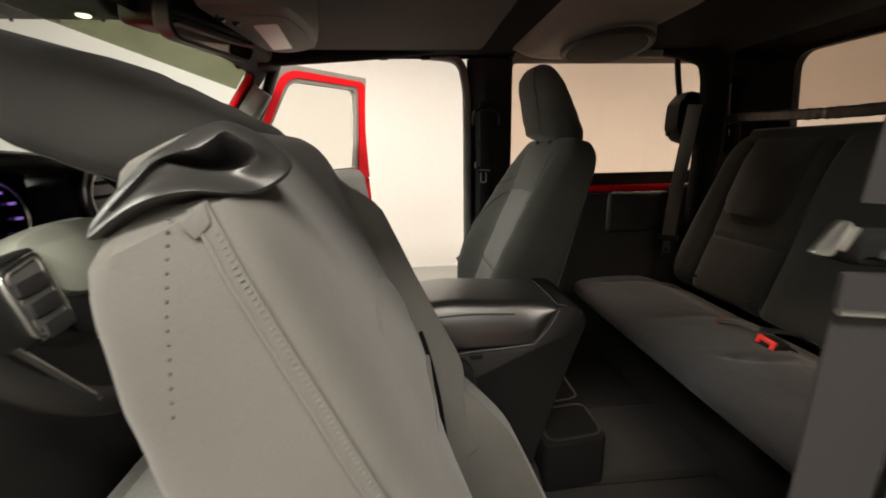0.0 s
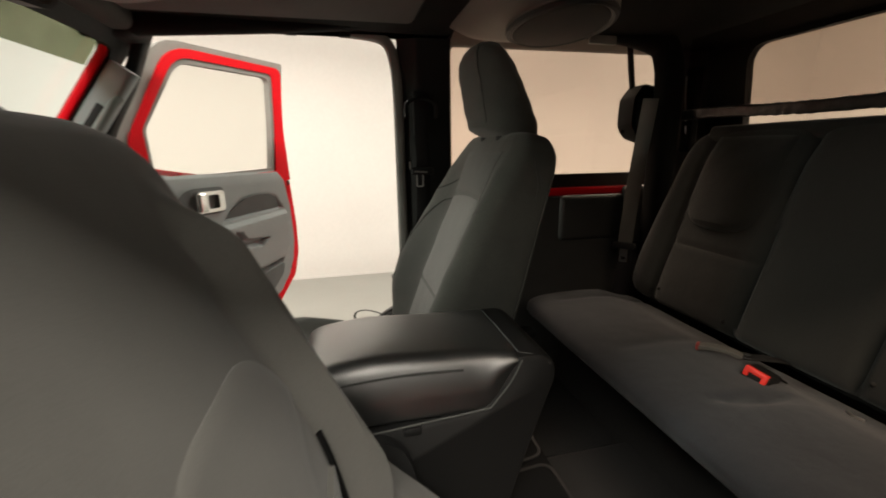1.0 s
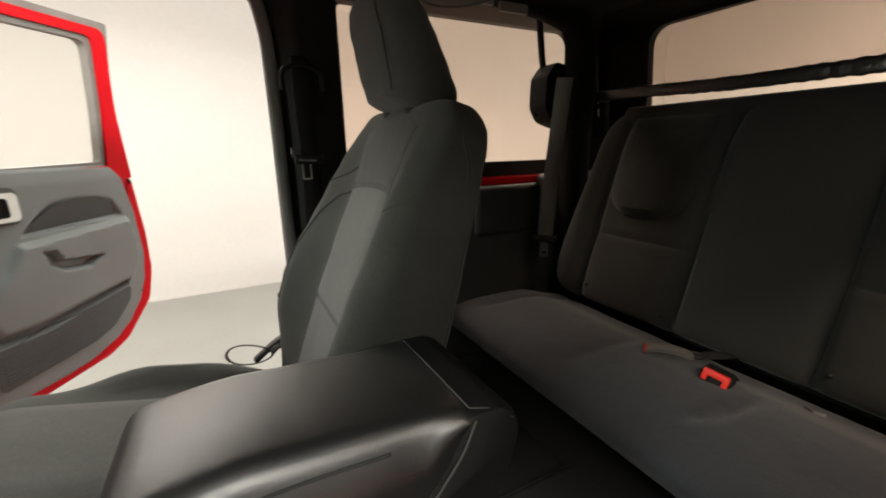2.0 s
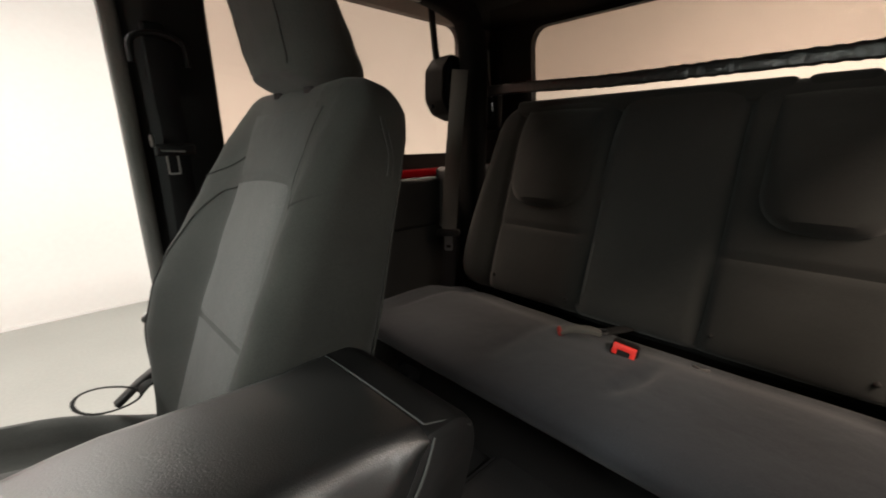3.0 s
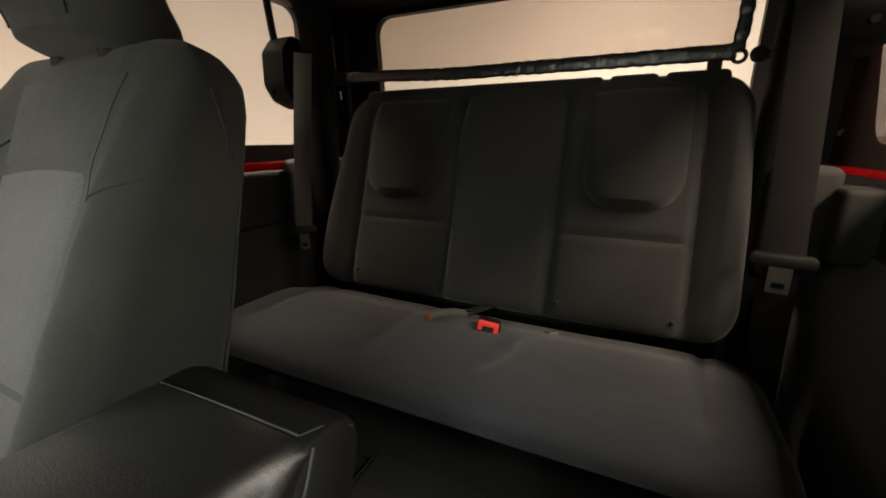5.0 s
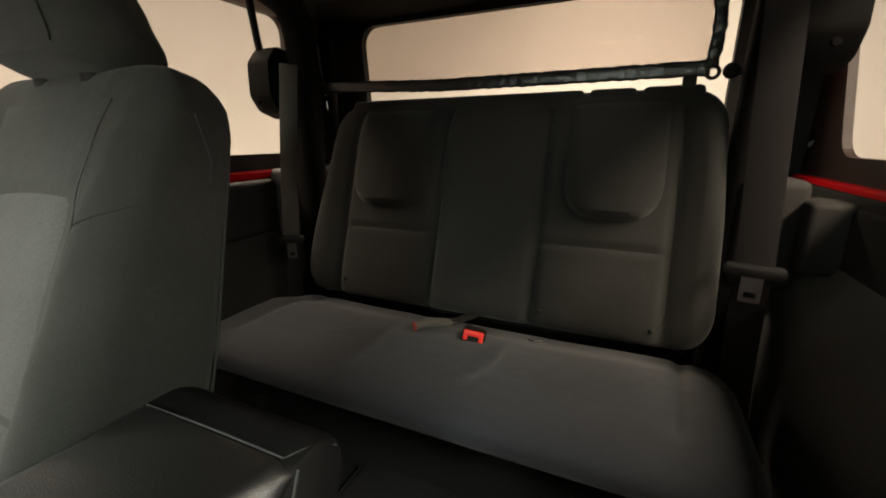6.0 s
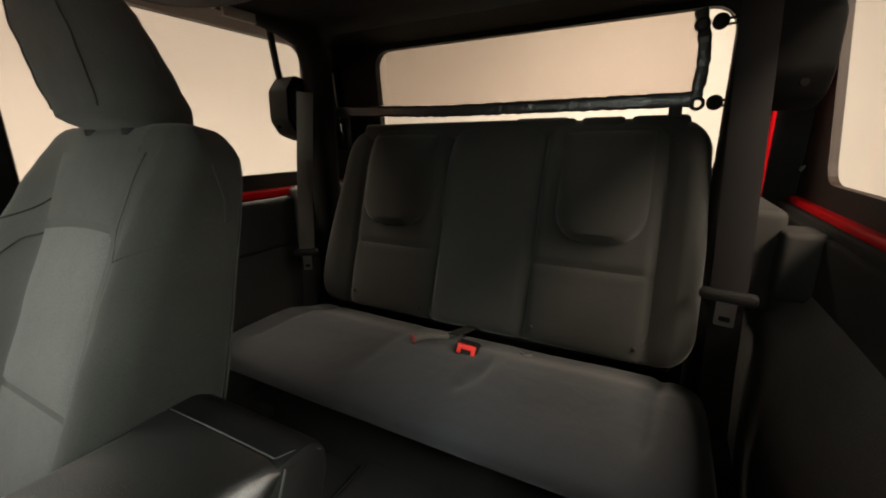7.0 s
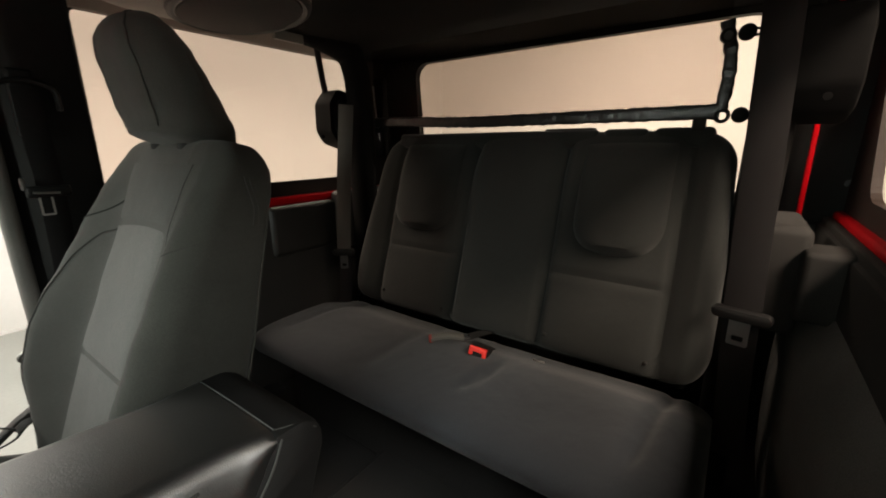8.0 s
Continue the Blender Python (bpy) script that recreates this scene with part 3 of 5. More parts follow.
# ---- instrument binnacle, vent, steering wheel ----
def instrument_cluster():
    t = thing("instrument_cluster", "dark instrument cluster with lit dials in a black hood", "instrument cluster", pose(-0.225, -0.44, 1.362))
    part("hood", sweep(smooth_path([(0, -0.20, -0.08), (0, -0.195, 0.04), (0, -0.13, 0.075), (0, 0, 0.085), (0, 0.13, 0.078), (0, 0.20, 0.05), (0, 0.205, -0.08)], 6),
                       rounded(-0.05, 0.05, -0.012, 0.012, 0.01, 3), up=(0, 0.01, 1)), PLASTIC, t)
    part("face", block(-0.03, -0.02, -0.16, 0.16, -0.08, 0.075, 0.004), GLOSS_BLACK, t)
    for y in (-0.085, 0.085):
        part("dial", tube([(-0.016, y + 0.06 * math.cos(a), 0.06 * math.sin(a)) for a in np.linspace(0, 2 * math.pi, 28)[:-1]], 0.003, 6, closed=True, up=(1, 0, 0)), CHROME, t)
        for k in range(9):
            a = radians(210 - 30 * k)
            part("tick", block(-0.019, -0.015, y + 0.045 * math.cos(a) - 0.004, y + 0.045 * math.cos(a) + 0.004, 0.045 * math.sin(a) - 0.002, 0.045 * math.sin(a) + 0.002, 0), CYAN, t)
    return t


def air_vent(y, z):
    t = thing("air_vent", "round black dashboard air vent with a satin ring", "air vent", pose(-0.165, y, z))
    part("ring", tube([(0, 0.046 * math.cos(a), 0.046 * math.sin(a)) for a in np.linspace(0, 2 * math.pi, 33)[:-1]], 0.008, 10, closed=True, up=(1, 0, 0)), CHROME_DARK, t)
    b = bmesh.new()
    bmesh.ops.create_cone(b, cap_ends=True, segments=28, radius1=0.044, radius2=0.044, depth=0.02)
    part("cup", moved(b, pose(-0.008, 0, 0, 0, 90, 0)), GLOSS_BLACK, t)
    part("housing", tube(smooth_path([(-0.015, 0, 0), (-0.07, 0, -0.01), (-0.16, 0, -0.06)], 4), 0.056, 24), PLASTIC, t)
    for k in (-0.022, 0, 0.022):
        part("slat", block(-0.012, 0.006, -0.038 + abs(k) * 0.4, 0.038 - abs(k) * 0.4, k - 0.003, k + 0.003, 0.002), TRIM, t)
    return t


def steering_wheel():
    t = thing("steering_wheel", "black leather steering wheel with satin spoke bezels", "steering wheel", pose(-0.09, -0.41, 1.32) @ pose(0, 0, 0, 0, -22, 0))
    part("rim", tube([(0, 0.185 * math.cos(a), 0.185 * math.sin(a)) for a in np.linspace(0, 2 * math.pi, 49)[:-1]], 0.0165, 12, closed=True, up=(1, 0, 0)), TRIM, t)
    # airbag cover painted pale, its catch of light put in the colour
    part("hub", slab(lens_loop([(0.083, 0.028), (0.05, 0.055), (-0.05, 0.052), (-0.083, 0.028), (-0.06, -0.03), (0, -0.045), (0.06, -0.03)]), lambda u, v, w: Vector((-0.045 + w, u, v)), 0.055, 0.02), PLASTIC_LIT, t, "airbag cover, its lit face painted pale grey")
    part("lower_cover", slab(lens_loop([(0.085, -0.005), (-0.085, -0.005), (-0.075, -0.07), (0, -0.10), (0.075, -0.07)]), lambda u, v, w: Vector((-0.045 + w, u, v)), 0.040, 0.012), PLASTIC, t)
    for s in (-1, 1):
        sp = part("spoke", slab(corner_loop([(s * 0.060, 0.034), (s * 0.178, 0.020), (s * 0.172, -0.070), (s * 0.070, -0.066)], 0.010), lambda u, v, w: Vector((-0.016 + w, u, v)), 0.026, 0.008), PLASTIC, t)
        outer = corner_loop([(s * 0.068, 0.026), (s * 0.124, 0.011), (s * 0.130, -0.067), (s * 0.080, -0.059)], 0.010)
        inner = [(x * 0.82 + s * 0.100 * 0.18, z * 0.82 - 0.022 * 0.18) for x, z in outer]
        part("bezel", tube([(0.013, (x + a) / 2, (z + b2) / 2) for (x, z), (a, b2) in zip(outer, inner)], 0.0045, 8, closed=True, up=(1, 0, 0)), CHROME, sp)
        part("switch_pad", slab([(x * 0.80 + s * 0.020, z * 0.80 - 0.0044) for x, z in outer], lambda u, v, w: Vector((0.008 + w, u, v)), 0.008, 0.003), PLASTIC_HUB, sp)
        for k in range(3):
            z = 0.002 - 0.024 * k
            part("button", slab(corner_loop([(s * 0.080, z), (s * 0.119, z - 0.006), (s * 0.121, z - 0.022), (s * 0.083, z - 0.018)], 0.004), lambda u, v, w: Vector((0.015 + w, u, v)), 0.004, 0.0015), PLASTIC, sp)
        part("spoke_trim", tube(smooth_path([(0.012, s * 0.152, -0.062), (0.014, s * 0.142, -0.087), (0.014, s * 0.131, -0.112), (0.013, s * 0.113, -0.150)], 5), 0.0035, 8, up=(1, 0, 0)), CHROME_DARK, t, "thin satin trim line")
    part("lower_spoke", block(-0.02, 0.005, -0.025, 0.025, -0.18, -0.05, 0.01, 3), PLASTIC, t)
    part("column", tube([(-0.03, 0, 0), (-0.20, 0, -0.03)], 0.055, 20), PLASTIC, t)
    return t


instrument_cluster()
air_vent(-0.235, 1.385)
steering_wheel()


def rear_view_mirror():
    t = thing("rear_view_mirror", "black interior mirror on a stalk at the windscreen", "mirror", pose(-0.05, 0.0, 1.69) @ pose(0, 0, 0, 0, 6, -14))
    loop = rounded(-0.125, 0.125, -0.036, 0.042, 0.03)
    part("shell", slab(loop, lambda u, v, w: Vector((-w, u * (1 - 1.2 * w), v)), 0.050, 0.022), PLASTIC, t)
    part("glass", slab(offset_loop(loop, -0.006), lambda u, v, w: Vector((w, u, v)), 0.002), MIRROR, t)
    part("stalk", tube(smooth_path([(-0.03, 0, 0.01), (-0.12, 0, 0.02), (-0.21, 0, 0.02)], 4), 0.012), PLASTIC, t)
    part("sensor_box", block(-0.19, -0.09, -0.045, 0.045, 0.0, 0.065, 0.015, 3), PLASTIC, t)
    return t


def overhead_console():
    t = thing("overhead_console", "grey overhead console with a white map lamp", "overhead console", pose(0.0, 0.04, 1.772))
    loop = corner_loop([(-0.045, -0.17), (0.13, -0.17), (0.15, 0.0), (0.115, 0.165), (0.03, 0.195), (-0.03, 0.17)], 0.035)
    part("housing", slab(loop, lambda u, v, w: Vector((u, v, -w)), 0.072, 0.025), PLASTIC_TAUPE, t)
    part("housing_face", slab(corner_loop([(-0.022, -0.13), (0.11, -0.13), (0.125, 0.0), (0.095, 0.14), (0.03, 0.165), (-0.008, 0.14)], 0.03), lambda u, v, w: Vector((u, v, -0.070 - w)), 0.005, 0.002), PLASTIC_TAUPE, t)
    part("map_lamp", slab(corner_loop([(0.035, -0.075), (0.085, -0.085), (0.065, 0.105), (0.015, 0.12)], 0.008), lambda u, v, w: Vector((u, v, -0.073 - w)), 0.005, 0.001), LENS, t)
    for k in (-0.012, 0.012):
        b = bmesh.new()
        bmesh.ops.create_uvsphere(b, u_segments=12, v_segments=8, radius=0.009)
        part("button", moved(b, pose(0.0 + k * 0.8, -0.105 + k, -0.073)), GLOSS_BLACK, t)
    return t


rear_view_mirror()
overhead_console()

def sound_bar():
    t = thing("sound_bar", "taupe padded overhead speaker bar across the cabin", "speaker bar", pose(0.905, 0, 1.815))
    prof = [(-0.17, 0.0), (-0.15, -0.03), (-0.08, -0.05), (0.06, -0.052), (0.13, -0.04), (0.17, 0.0)]
    loop = lens_loop(prof, 4)
    rows = []
    for y, k in ((-0.60, 0.75), (-0.585, 0.92), (-0.54, 1.0), (-0.12, 1.0), (-0.06, 0.75), (0.06, 0.75), (0.12, 1.0), (0.54, 1.0), (0.585, 0.92), (0.60, 0.75)):
        rows.append([Vector((u * (0.85 + 0.15 * k), y * 1.06, v * k)) for u, v in loop])
    part("housing", shell(rows), PLASTIC_TAUPE, t)
    for s in (-1, 1):
        def oval(a, b, n=44):
            return [(a * math.cos(q), b * math.sin(q)) for q in np.linspace(0, 2 * math.pi, n + 1)[:-1]]

        def pod_at(u, v, w):
            return Vector((u + 0.050, s * 0.375 + s * v, -0.034 - w - 0.10 * (u + 0.02) * (u > -0.02)))

        pod = part("speaker_pod", slab(oval(0.120, 0.200), pod_at, 0.032, 0.014), PLASTIC_TAUPE, t)
        part("speaker_surround", tube([pod_at(u, v, 0.026) for u, v in oval(0.110, 0.190)], 0.010, 8, closed=True), PLASTIC, pod)
        part("speaker_grille", slab(oval(0.100, 0.180), lambda u, v, w: pod_at(u, v, 0.030 + w), 0.006, 0.003), HEADLINER_GREY, pod)
    return t


sound_bar()
# pale strips painted for light through roof joint gaps above the quarter glass
for x0, x1, z in ((1.085, 1.175, 1.787), (1.195, 1.295, 1.776)):
    t = thing("lit_gap_strip", "thin pale strip standing for a lit gap at the roof rail", "strip", pose((x0 + x1) / 2, 0.612, z), "roof rail strips")
    part("strip", block(-(x1 - x0) / 2, (x1 - x0) / 2, -0.006, 0.006, -0.005, 0.022, 0.003, 2), RUBBER, t)


# ---- passenger door, standing open ----
def car_door():
    t = thing("car_door", "open red car door with grey moulded inner panel", "car door", pose(-0.42, 0.77, 0, 0, 0, 57))
    tagged(t, kind="")
    # local: x along the door from its hinge, y outwards from the cabin side, z up

    def lift(u, v, w):
        return Vector((u, 0.0 + w, v))

    win = corner_loop([(0.425, 1.775), (0.895, 1.787), (0.880, 1.56), (0.855, 1.367), (0.270, 1.350), (0.262, 1.525)], [0.06, 0.035, 0.03, 0.012, 0.015, 0.02])
    win_f = corner_loop([(0.412, 1.795), (0.918, 1.806), (0.900, 1.56), (0.872, 1.352), (0.255, 1.335), (0.245, 1.525)], [0.07, 0.035, 0.03, 0.012, 0.015, 0.02])
    mid = corner_loop([(0.392, 1.828), (0.975, 1.838), (0.952, 1.56), (0.968, 1.30), (0.200, 1.30), (0.195, 1.49)], [0.09, 0.04, 0.06, 0.012, 0.02, 0.02])
    out = corner_loop([(0.355, 1.850), (1.002, 1.866), (0.955, 1.56), (0.971, 1.298), (0.190, 1.298), (0.135, 1.46)], [0.09, 0.012, 0.06, 0.012, 0.02, 0.02])
    skin_loop = corner_loop([(0.0, 1.40), (0.0, 0.72), (0.05, 0.638), (0.48, 0.642), (0.72, 0.655), (0.81, 0.685), (0.945, 0.80), (0.985, 0.92), (0.988, 1.08), (0.968, 1.30), (0.2, 1.30), (0.14, 1.45)], 0.02)
    part("shell", slab(skin_loop, lambda u, v, w: Vector((u, 0.050 + w, v)), 0.075, 0.02), RED, t)
    part("edge_flange", ring_slab(skin_loop, offset_loop(skin_loop, -0.07), lambda u, v, w: Vector((u, 0.006 + w, v)), 0.05), RED, t)
    part("hinge_face", slab(corner_loop([(0.02, 1.39), (0.02, 0.70), (0.30, 0.70), (0.27, 1.0), (0.26, 1.29), (0.21, 1.29), (0.15, 1.40)], 0.01), lambda u, v, w: Vector((u, 0.008 + w, v)), 0.045), RED, t)
    part("window_seal", ring_slab(win_f, win, lambda u, v, w: lift(u, v, 0.008 + w), 0.03), RUBBER, t)
    part("window_frame", ring_slab(mid, win_f, lambda u, v, w: lift(u, v, 0.0 + w), 0.05), RED, t)
    part("door_seal", ring_slab(out, mid, lambda u, v, w: lift(u, v, 0.012 + w), 0.04), RUBBER, t, "grey rubber seal round the frame")
    part("pane", slab(offset_loop(win, 0.004), lambda u, v, w: lift(u, v, 0.03 + w), 0.004), CLEAR_DOOR, t, smooth=False)
    hp = part("hinge_plate", slab(corner_loop([(0.10, 1.35), (0.10, 1.12), (0.205, 1.16), (0.225, 1.33)], 0.02), lambda u, v, w: lift(u, v, 0.007 - w), 0.008, 0.003), RED, t)
    for q in ((0.177, 1.283), (0.205, 1.316), (0.205, 1.235)):
        b = bmesh.new()
        bmesh.ops.create_cone(b, cap_ends=True, segments=12, radius1=0.011, radius2=0.009, depth=0.01)
        part("bolt", moved(b, pose(q[0], -0.004, q[1], 90, 0, 0)), PLASTIC, hp)
    # moulded inner panel: one soft relief with scoop, armrest, swell and pocket
    left = [(0.670, 0.29), (0.75, 0.265), (0.95, 0.24), (1.25, 0.245), (1.31, 0.235), (1.372, 0.225)]
    right = [(0.670, 0.56), (0.69, 0.68), (0.72, 0.775), (0.76, 0.838), (0.83, 0.902), (0.91, 0.938), (1.0, 0.954), (1.16, 0.947), (1.30, 0.920), (1.36, 0.880)]
    scoop = [(0.507, 1.150), (0.560, 1.205), (0.620, 1.252), (0.700, 1.264), (0.790, 1.262), (0.850, 1.238), (0.885, 1.165)]
    swell = [(0.495, 1.135), (0.892, 1.158), (0.915, 1.03), (0.905, 0.965), (0.849, 0.915), (0.511, 0.879), (0.394, 0.881), (0.348, 0.955), (0.45, 1.07)]
    mouth = [(0.348, 0.955), (0.394, 0.885), (0.511, 0.879), (0.860, 0.922), (0.840, 0.890), (0.511, 0.842), (0.36, 0.850)]
    pocket = [(0.35, 0.850), (0.52, 0.846), (0.845, 0.895), (0.83, 0.84), (0.74, 0.768), (0.66, 0.745), (0.35, 0.725)]
    grip = [(0.545, 1.105), (0.562, 1.055), (0.610, 1.022), (0.700, 1.012), (0.755, 1.045), (0.70, 1.052), (0.612, 1.062), (0.585, 1.10)]

    def within(poly, u, v):
        """Signed distance to a polygon, positive inside."""
        best, inside = 9.0, False
        for (x0, y0), (x1, y1) in zip(poly, poly[1:] + poly[:1]):
            ex, ey = x1 - x0, y1 - y0
            k = min(1.0, max(0.0, ((u - x0) * ex + (v - y0) * ey) / (ex * ex + ey * ey)))
            best = min(best, math.hypot(u - x0 - k * ex, v - y0 - k * ey))
            if (y0 > v) != (y1 > v) and u < x0 + ex * (v - y0) / ey:
                inside = not inside
        return best if inside else -best

    def relief(u, v):
        w = 0.010 - 0.010 * step(1.30, 1.36, v)
        w += 0.026 * step(-0.004, 0.016, within(swell, u, v)) * (0.55 + 0.45 * step(0.88, 1.1, v))
        w -= 0.036 * step(0.0, 0.020, within(scoop, u, v)) * step(1.27, 1.15, v)
        w -= 0.030 * step(0.0, 0.010, within(mouth, u, v))
        w += 0.008 * step(0.0, 0.012, within(pocket, u, v))
        w -= 0.034 * step(-0.002, 0.010, within(grip, u, v))
        return w

    pb = bmesh.new()
    nr, nc, grid = 110, 110, []
    for i in range(nr + 1):
        v = 0.670 + 0.690 * i / nr
        u0, u1 = lerp_table(left, v), lerp_table(right, v)
        row = [pb.verts.new((u0, 0.05, v))]
        for j in range(nc + 1):
            g = j / nc
            u = u0 + (u1 - u0) * g
            vv = v + (0.012 * step(0.34, 0.24, u) if i == nr else 0.0)
            e = min((u - u0), (u1 - u), v - 0.670, 1.36 - v)
            row.append(pb.verts.new((u, 0.012 * (1 - step(0.0, 0.014, e)) - relief(u, v), vv)))
        row.append(pb.verts.new((u1, 0.05, v)))
        grid.append(row)
    for ra, rb in zip(grid, grid[1:]):
        for j in range(len(ra) - 1):
            pb.faces.new((ra[j], ra[j + 1], rb[j + 1], rb[j]))
    tp = part("trim_panel", pb, PLASTIC_DOOR, t, "grey moulded inner panel with armrest and pocket")
    # dark plates put the shade of grip and scoop into their colour
    part("pull_recess", slab(corner_loop(grip, 0.006), lambda u, v, w: lift(u, v, 0.010 - w), 0.008), TRIM, tp)
    part("scoop_shade", slab(corner_loop([(0.535, 1.158), (0.575, 1.200), (0.63, 1.238), (0.70, 1.250), (0.785, 1.248), (0.836, 1.228), (0.866, 1.170)], 0.02), lambda u, v, w: lift(u, v, -0.010 + 0.026 * step(1.255, 1.16, v) - w), 0.008, 0.002), PLASTIC_DARKGREY, tp)
    part("pocket_mesh", slab(corner_loop([(u * 0.985 + 0.010, v * 0.99 + 0.008) for u, v in pocket], 0.02), lambda u, v, w: lift(u, v, -0.0165 - w), 0.003, 0.001), PLASTIC_DARKGREY, tp, "dark ribbed pocket face")
    for k in range(12):
        g = 0.06 + 0.88 * k / 11
        pts = []
        for j in range(9):
            u = 0.375 + 0.44 * (1 - 0.28 * (1 - g)) * j / 8
            lo, hi = 0.728 + 0.055 * max(0.0, (u - 0.55) / 0.28) ** 1.5, 0.846 + 0.042 * (u - 0.36) / 0.48
            v = lo + (hi - lo) * g
            pts.append((u, -relief(u, v) - 0.002, v))
        part("rib", tube(pts, 0.0022, 5, up=(0, 1, 0)), PLASTIC_DARKGREY, tp)
    # handle
    hr = part("handle_recess", slab(corner_loop([(0.310, 1.25), (0.345, 1.292), (0.385, 1.304), (0.53, 1.304), (0.53, 1.20), (0.33, 1.20)], 0.025), lambda u, v, w: lift(u, v, -0.008 - w), 0.006, 0.003), PLASTIC_DARKGREY, t)
    part("handle", ring_slab(rounded(0.384, 0.515, 1.209, 1.293, 0.016), rounded(0.436, 0.488, 1.222, 1.278, 0.010), lambda u, v, w: lift(u, v, -0.014 - w), 0.022), CHROME, hr, "bright satin chrome handle")
    part("handle_pull", block(0.388, 0.432, -0.045, -0.03, 1.213, 1.289, 0.008, 3), CHROME, hr)
    part("lock_switch", slab(rounded(0.356, 0.434, 1.132, 1.168, 0.012), lambda u, v, w: lift(u, v, -0.008 - w), 0.006, 0.003), PLASTIC, t)
    part("lock_rocker", slab(rounded(0.366, 0.424, 1.139, 1.161, 0.006), lambda u, v, w: lift(u, v, -0.013 - w), 0.005, 0.002), PLASTIC_GREY, t)
    for q in ((0.905, 0.850), (0.70, 0.705), (0.45, 0.685)):
        b = bmesh.new()
        bmesh.ops.create_cone(b, cap_ends=True, segments=10, radius1=0.008, radius2=0.007, depth=0.012)
        part("plug", moved(b, pose(q[0], 0.002, q[1], 90, 0, 0)), TRIM, t)
    part("striker", block(0.965, 0.996, 0.04, 0.08, 0.985, 1.005, 0.003), STEEL, t)
    return t


car_door()


# ---- front seats ----
BOLSTER = [(0.0, 0.168), (0.05, 0.175), (0.14, 0.188), (0.277, 0.168), (0.36, 0.148), (0.43, 0.132), (0.52, 0.102), (0.58, 0.076), (0.645, 0.046)]
CENTRE = [(0.0, 0.132), (0.05, 0.128), (0.2, 0.116), (0.32, 0.100), (0.454, 0.080), (0.55, 0.070), (0.60, 0.062), (0.645, 0.046)]
WIDTH_FOLDED = [(0.0, 0.23), (0.12, 0.25), (0.3, 0.255), (0.42, 0.25), (0.50, 0.246), (0.56, 0.236), (0.60, 0.215), (0.615, 0.20)]
WIDTH_UPRIGHT = [(0.0, 0.23), (0.12, 0.25), (0.3, 0.255), (0.42, 0.25), (0.50, 0.248), (0.56, 0.243), (0.60, 0.230), (0.63, 0.215)]
BOLSTER_UPRIGHT = [(0.0, 0.172), (0.05, 0.186), (0.14, 0.206), (0.22, 0.203), (0.277, 0.190), (0.36, 0.158), (0.43, 0.134), (0.52, 0.102), (0.58, 0.076), (0.645, 0.046)]
REAR = -0.042


def seat_front(y, h, widths, bolster):
    w = lerp_table(widths, h)
    c, b = lerp_table(CENTRE, h), lerp_table(bolster, h)
    return c + (b - c) * step(0.42, 0.95, abs(y) / w)


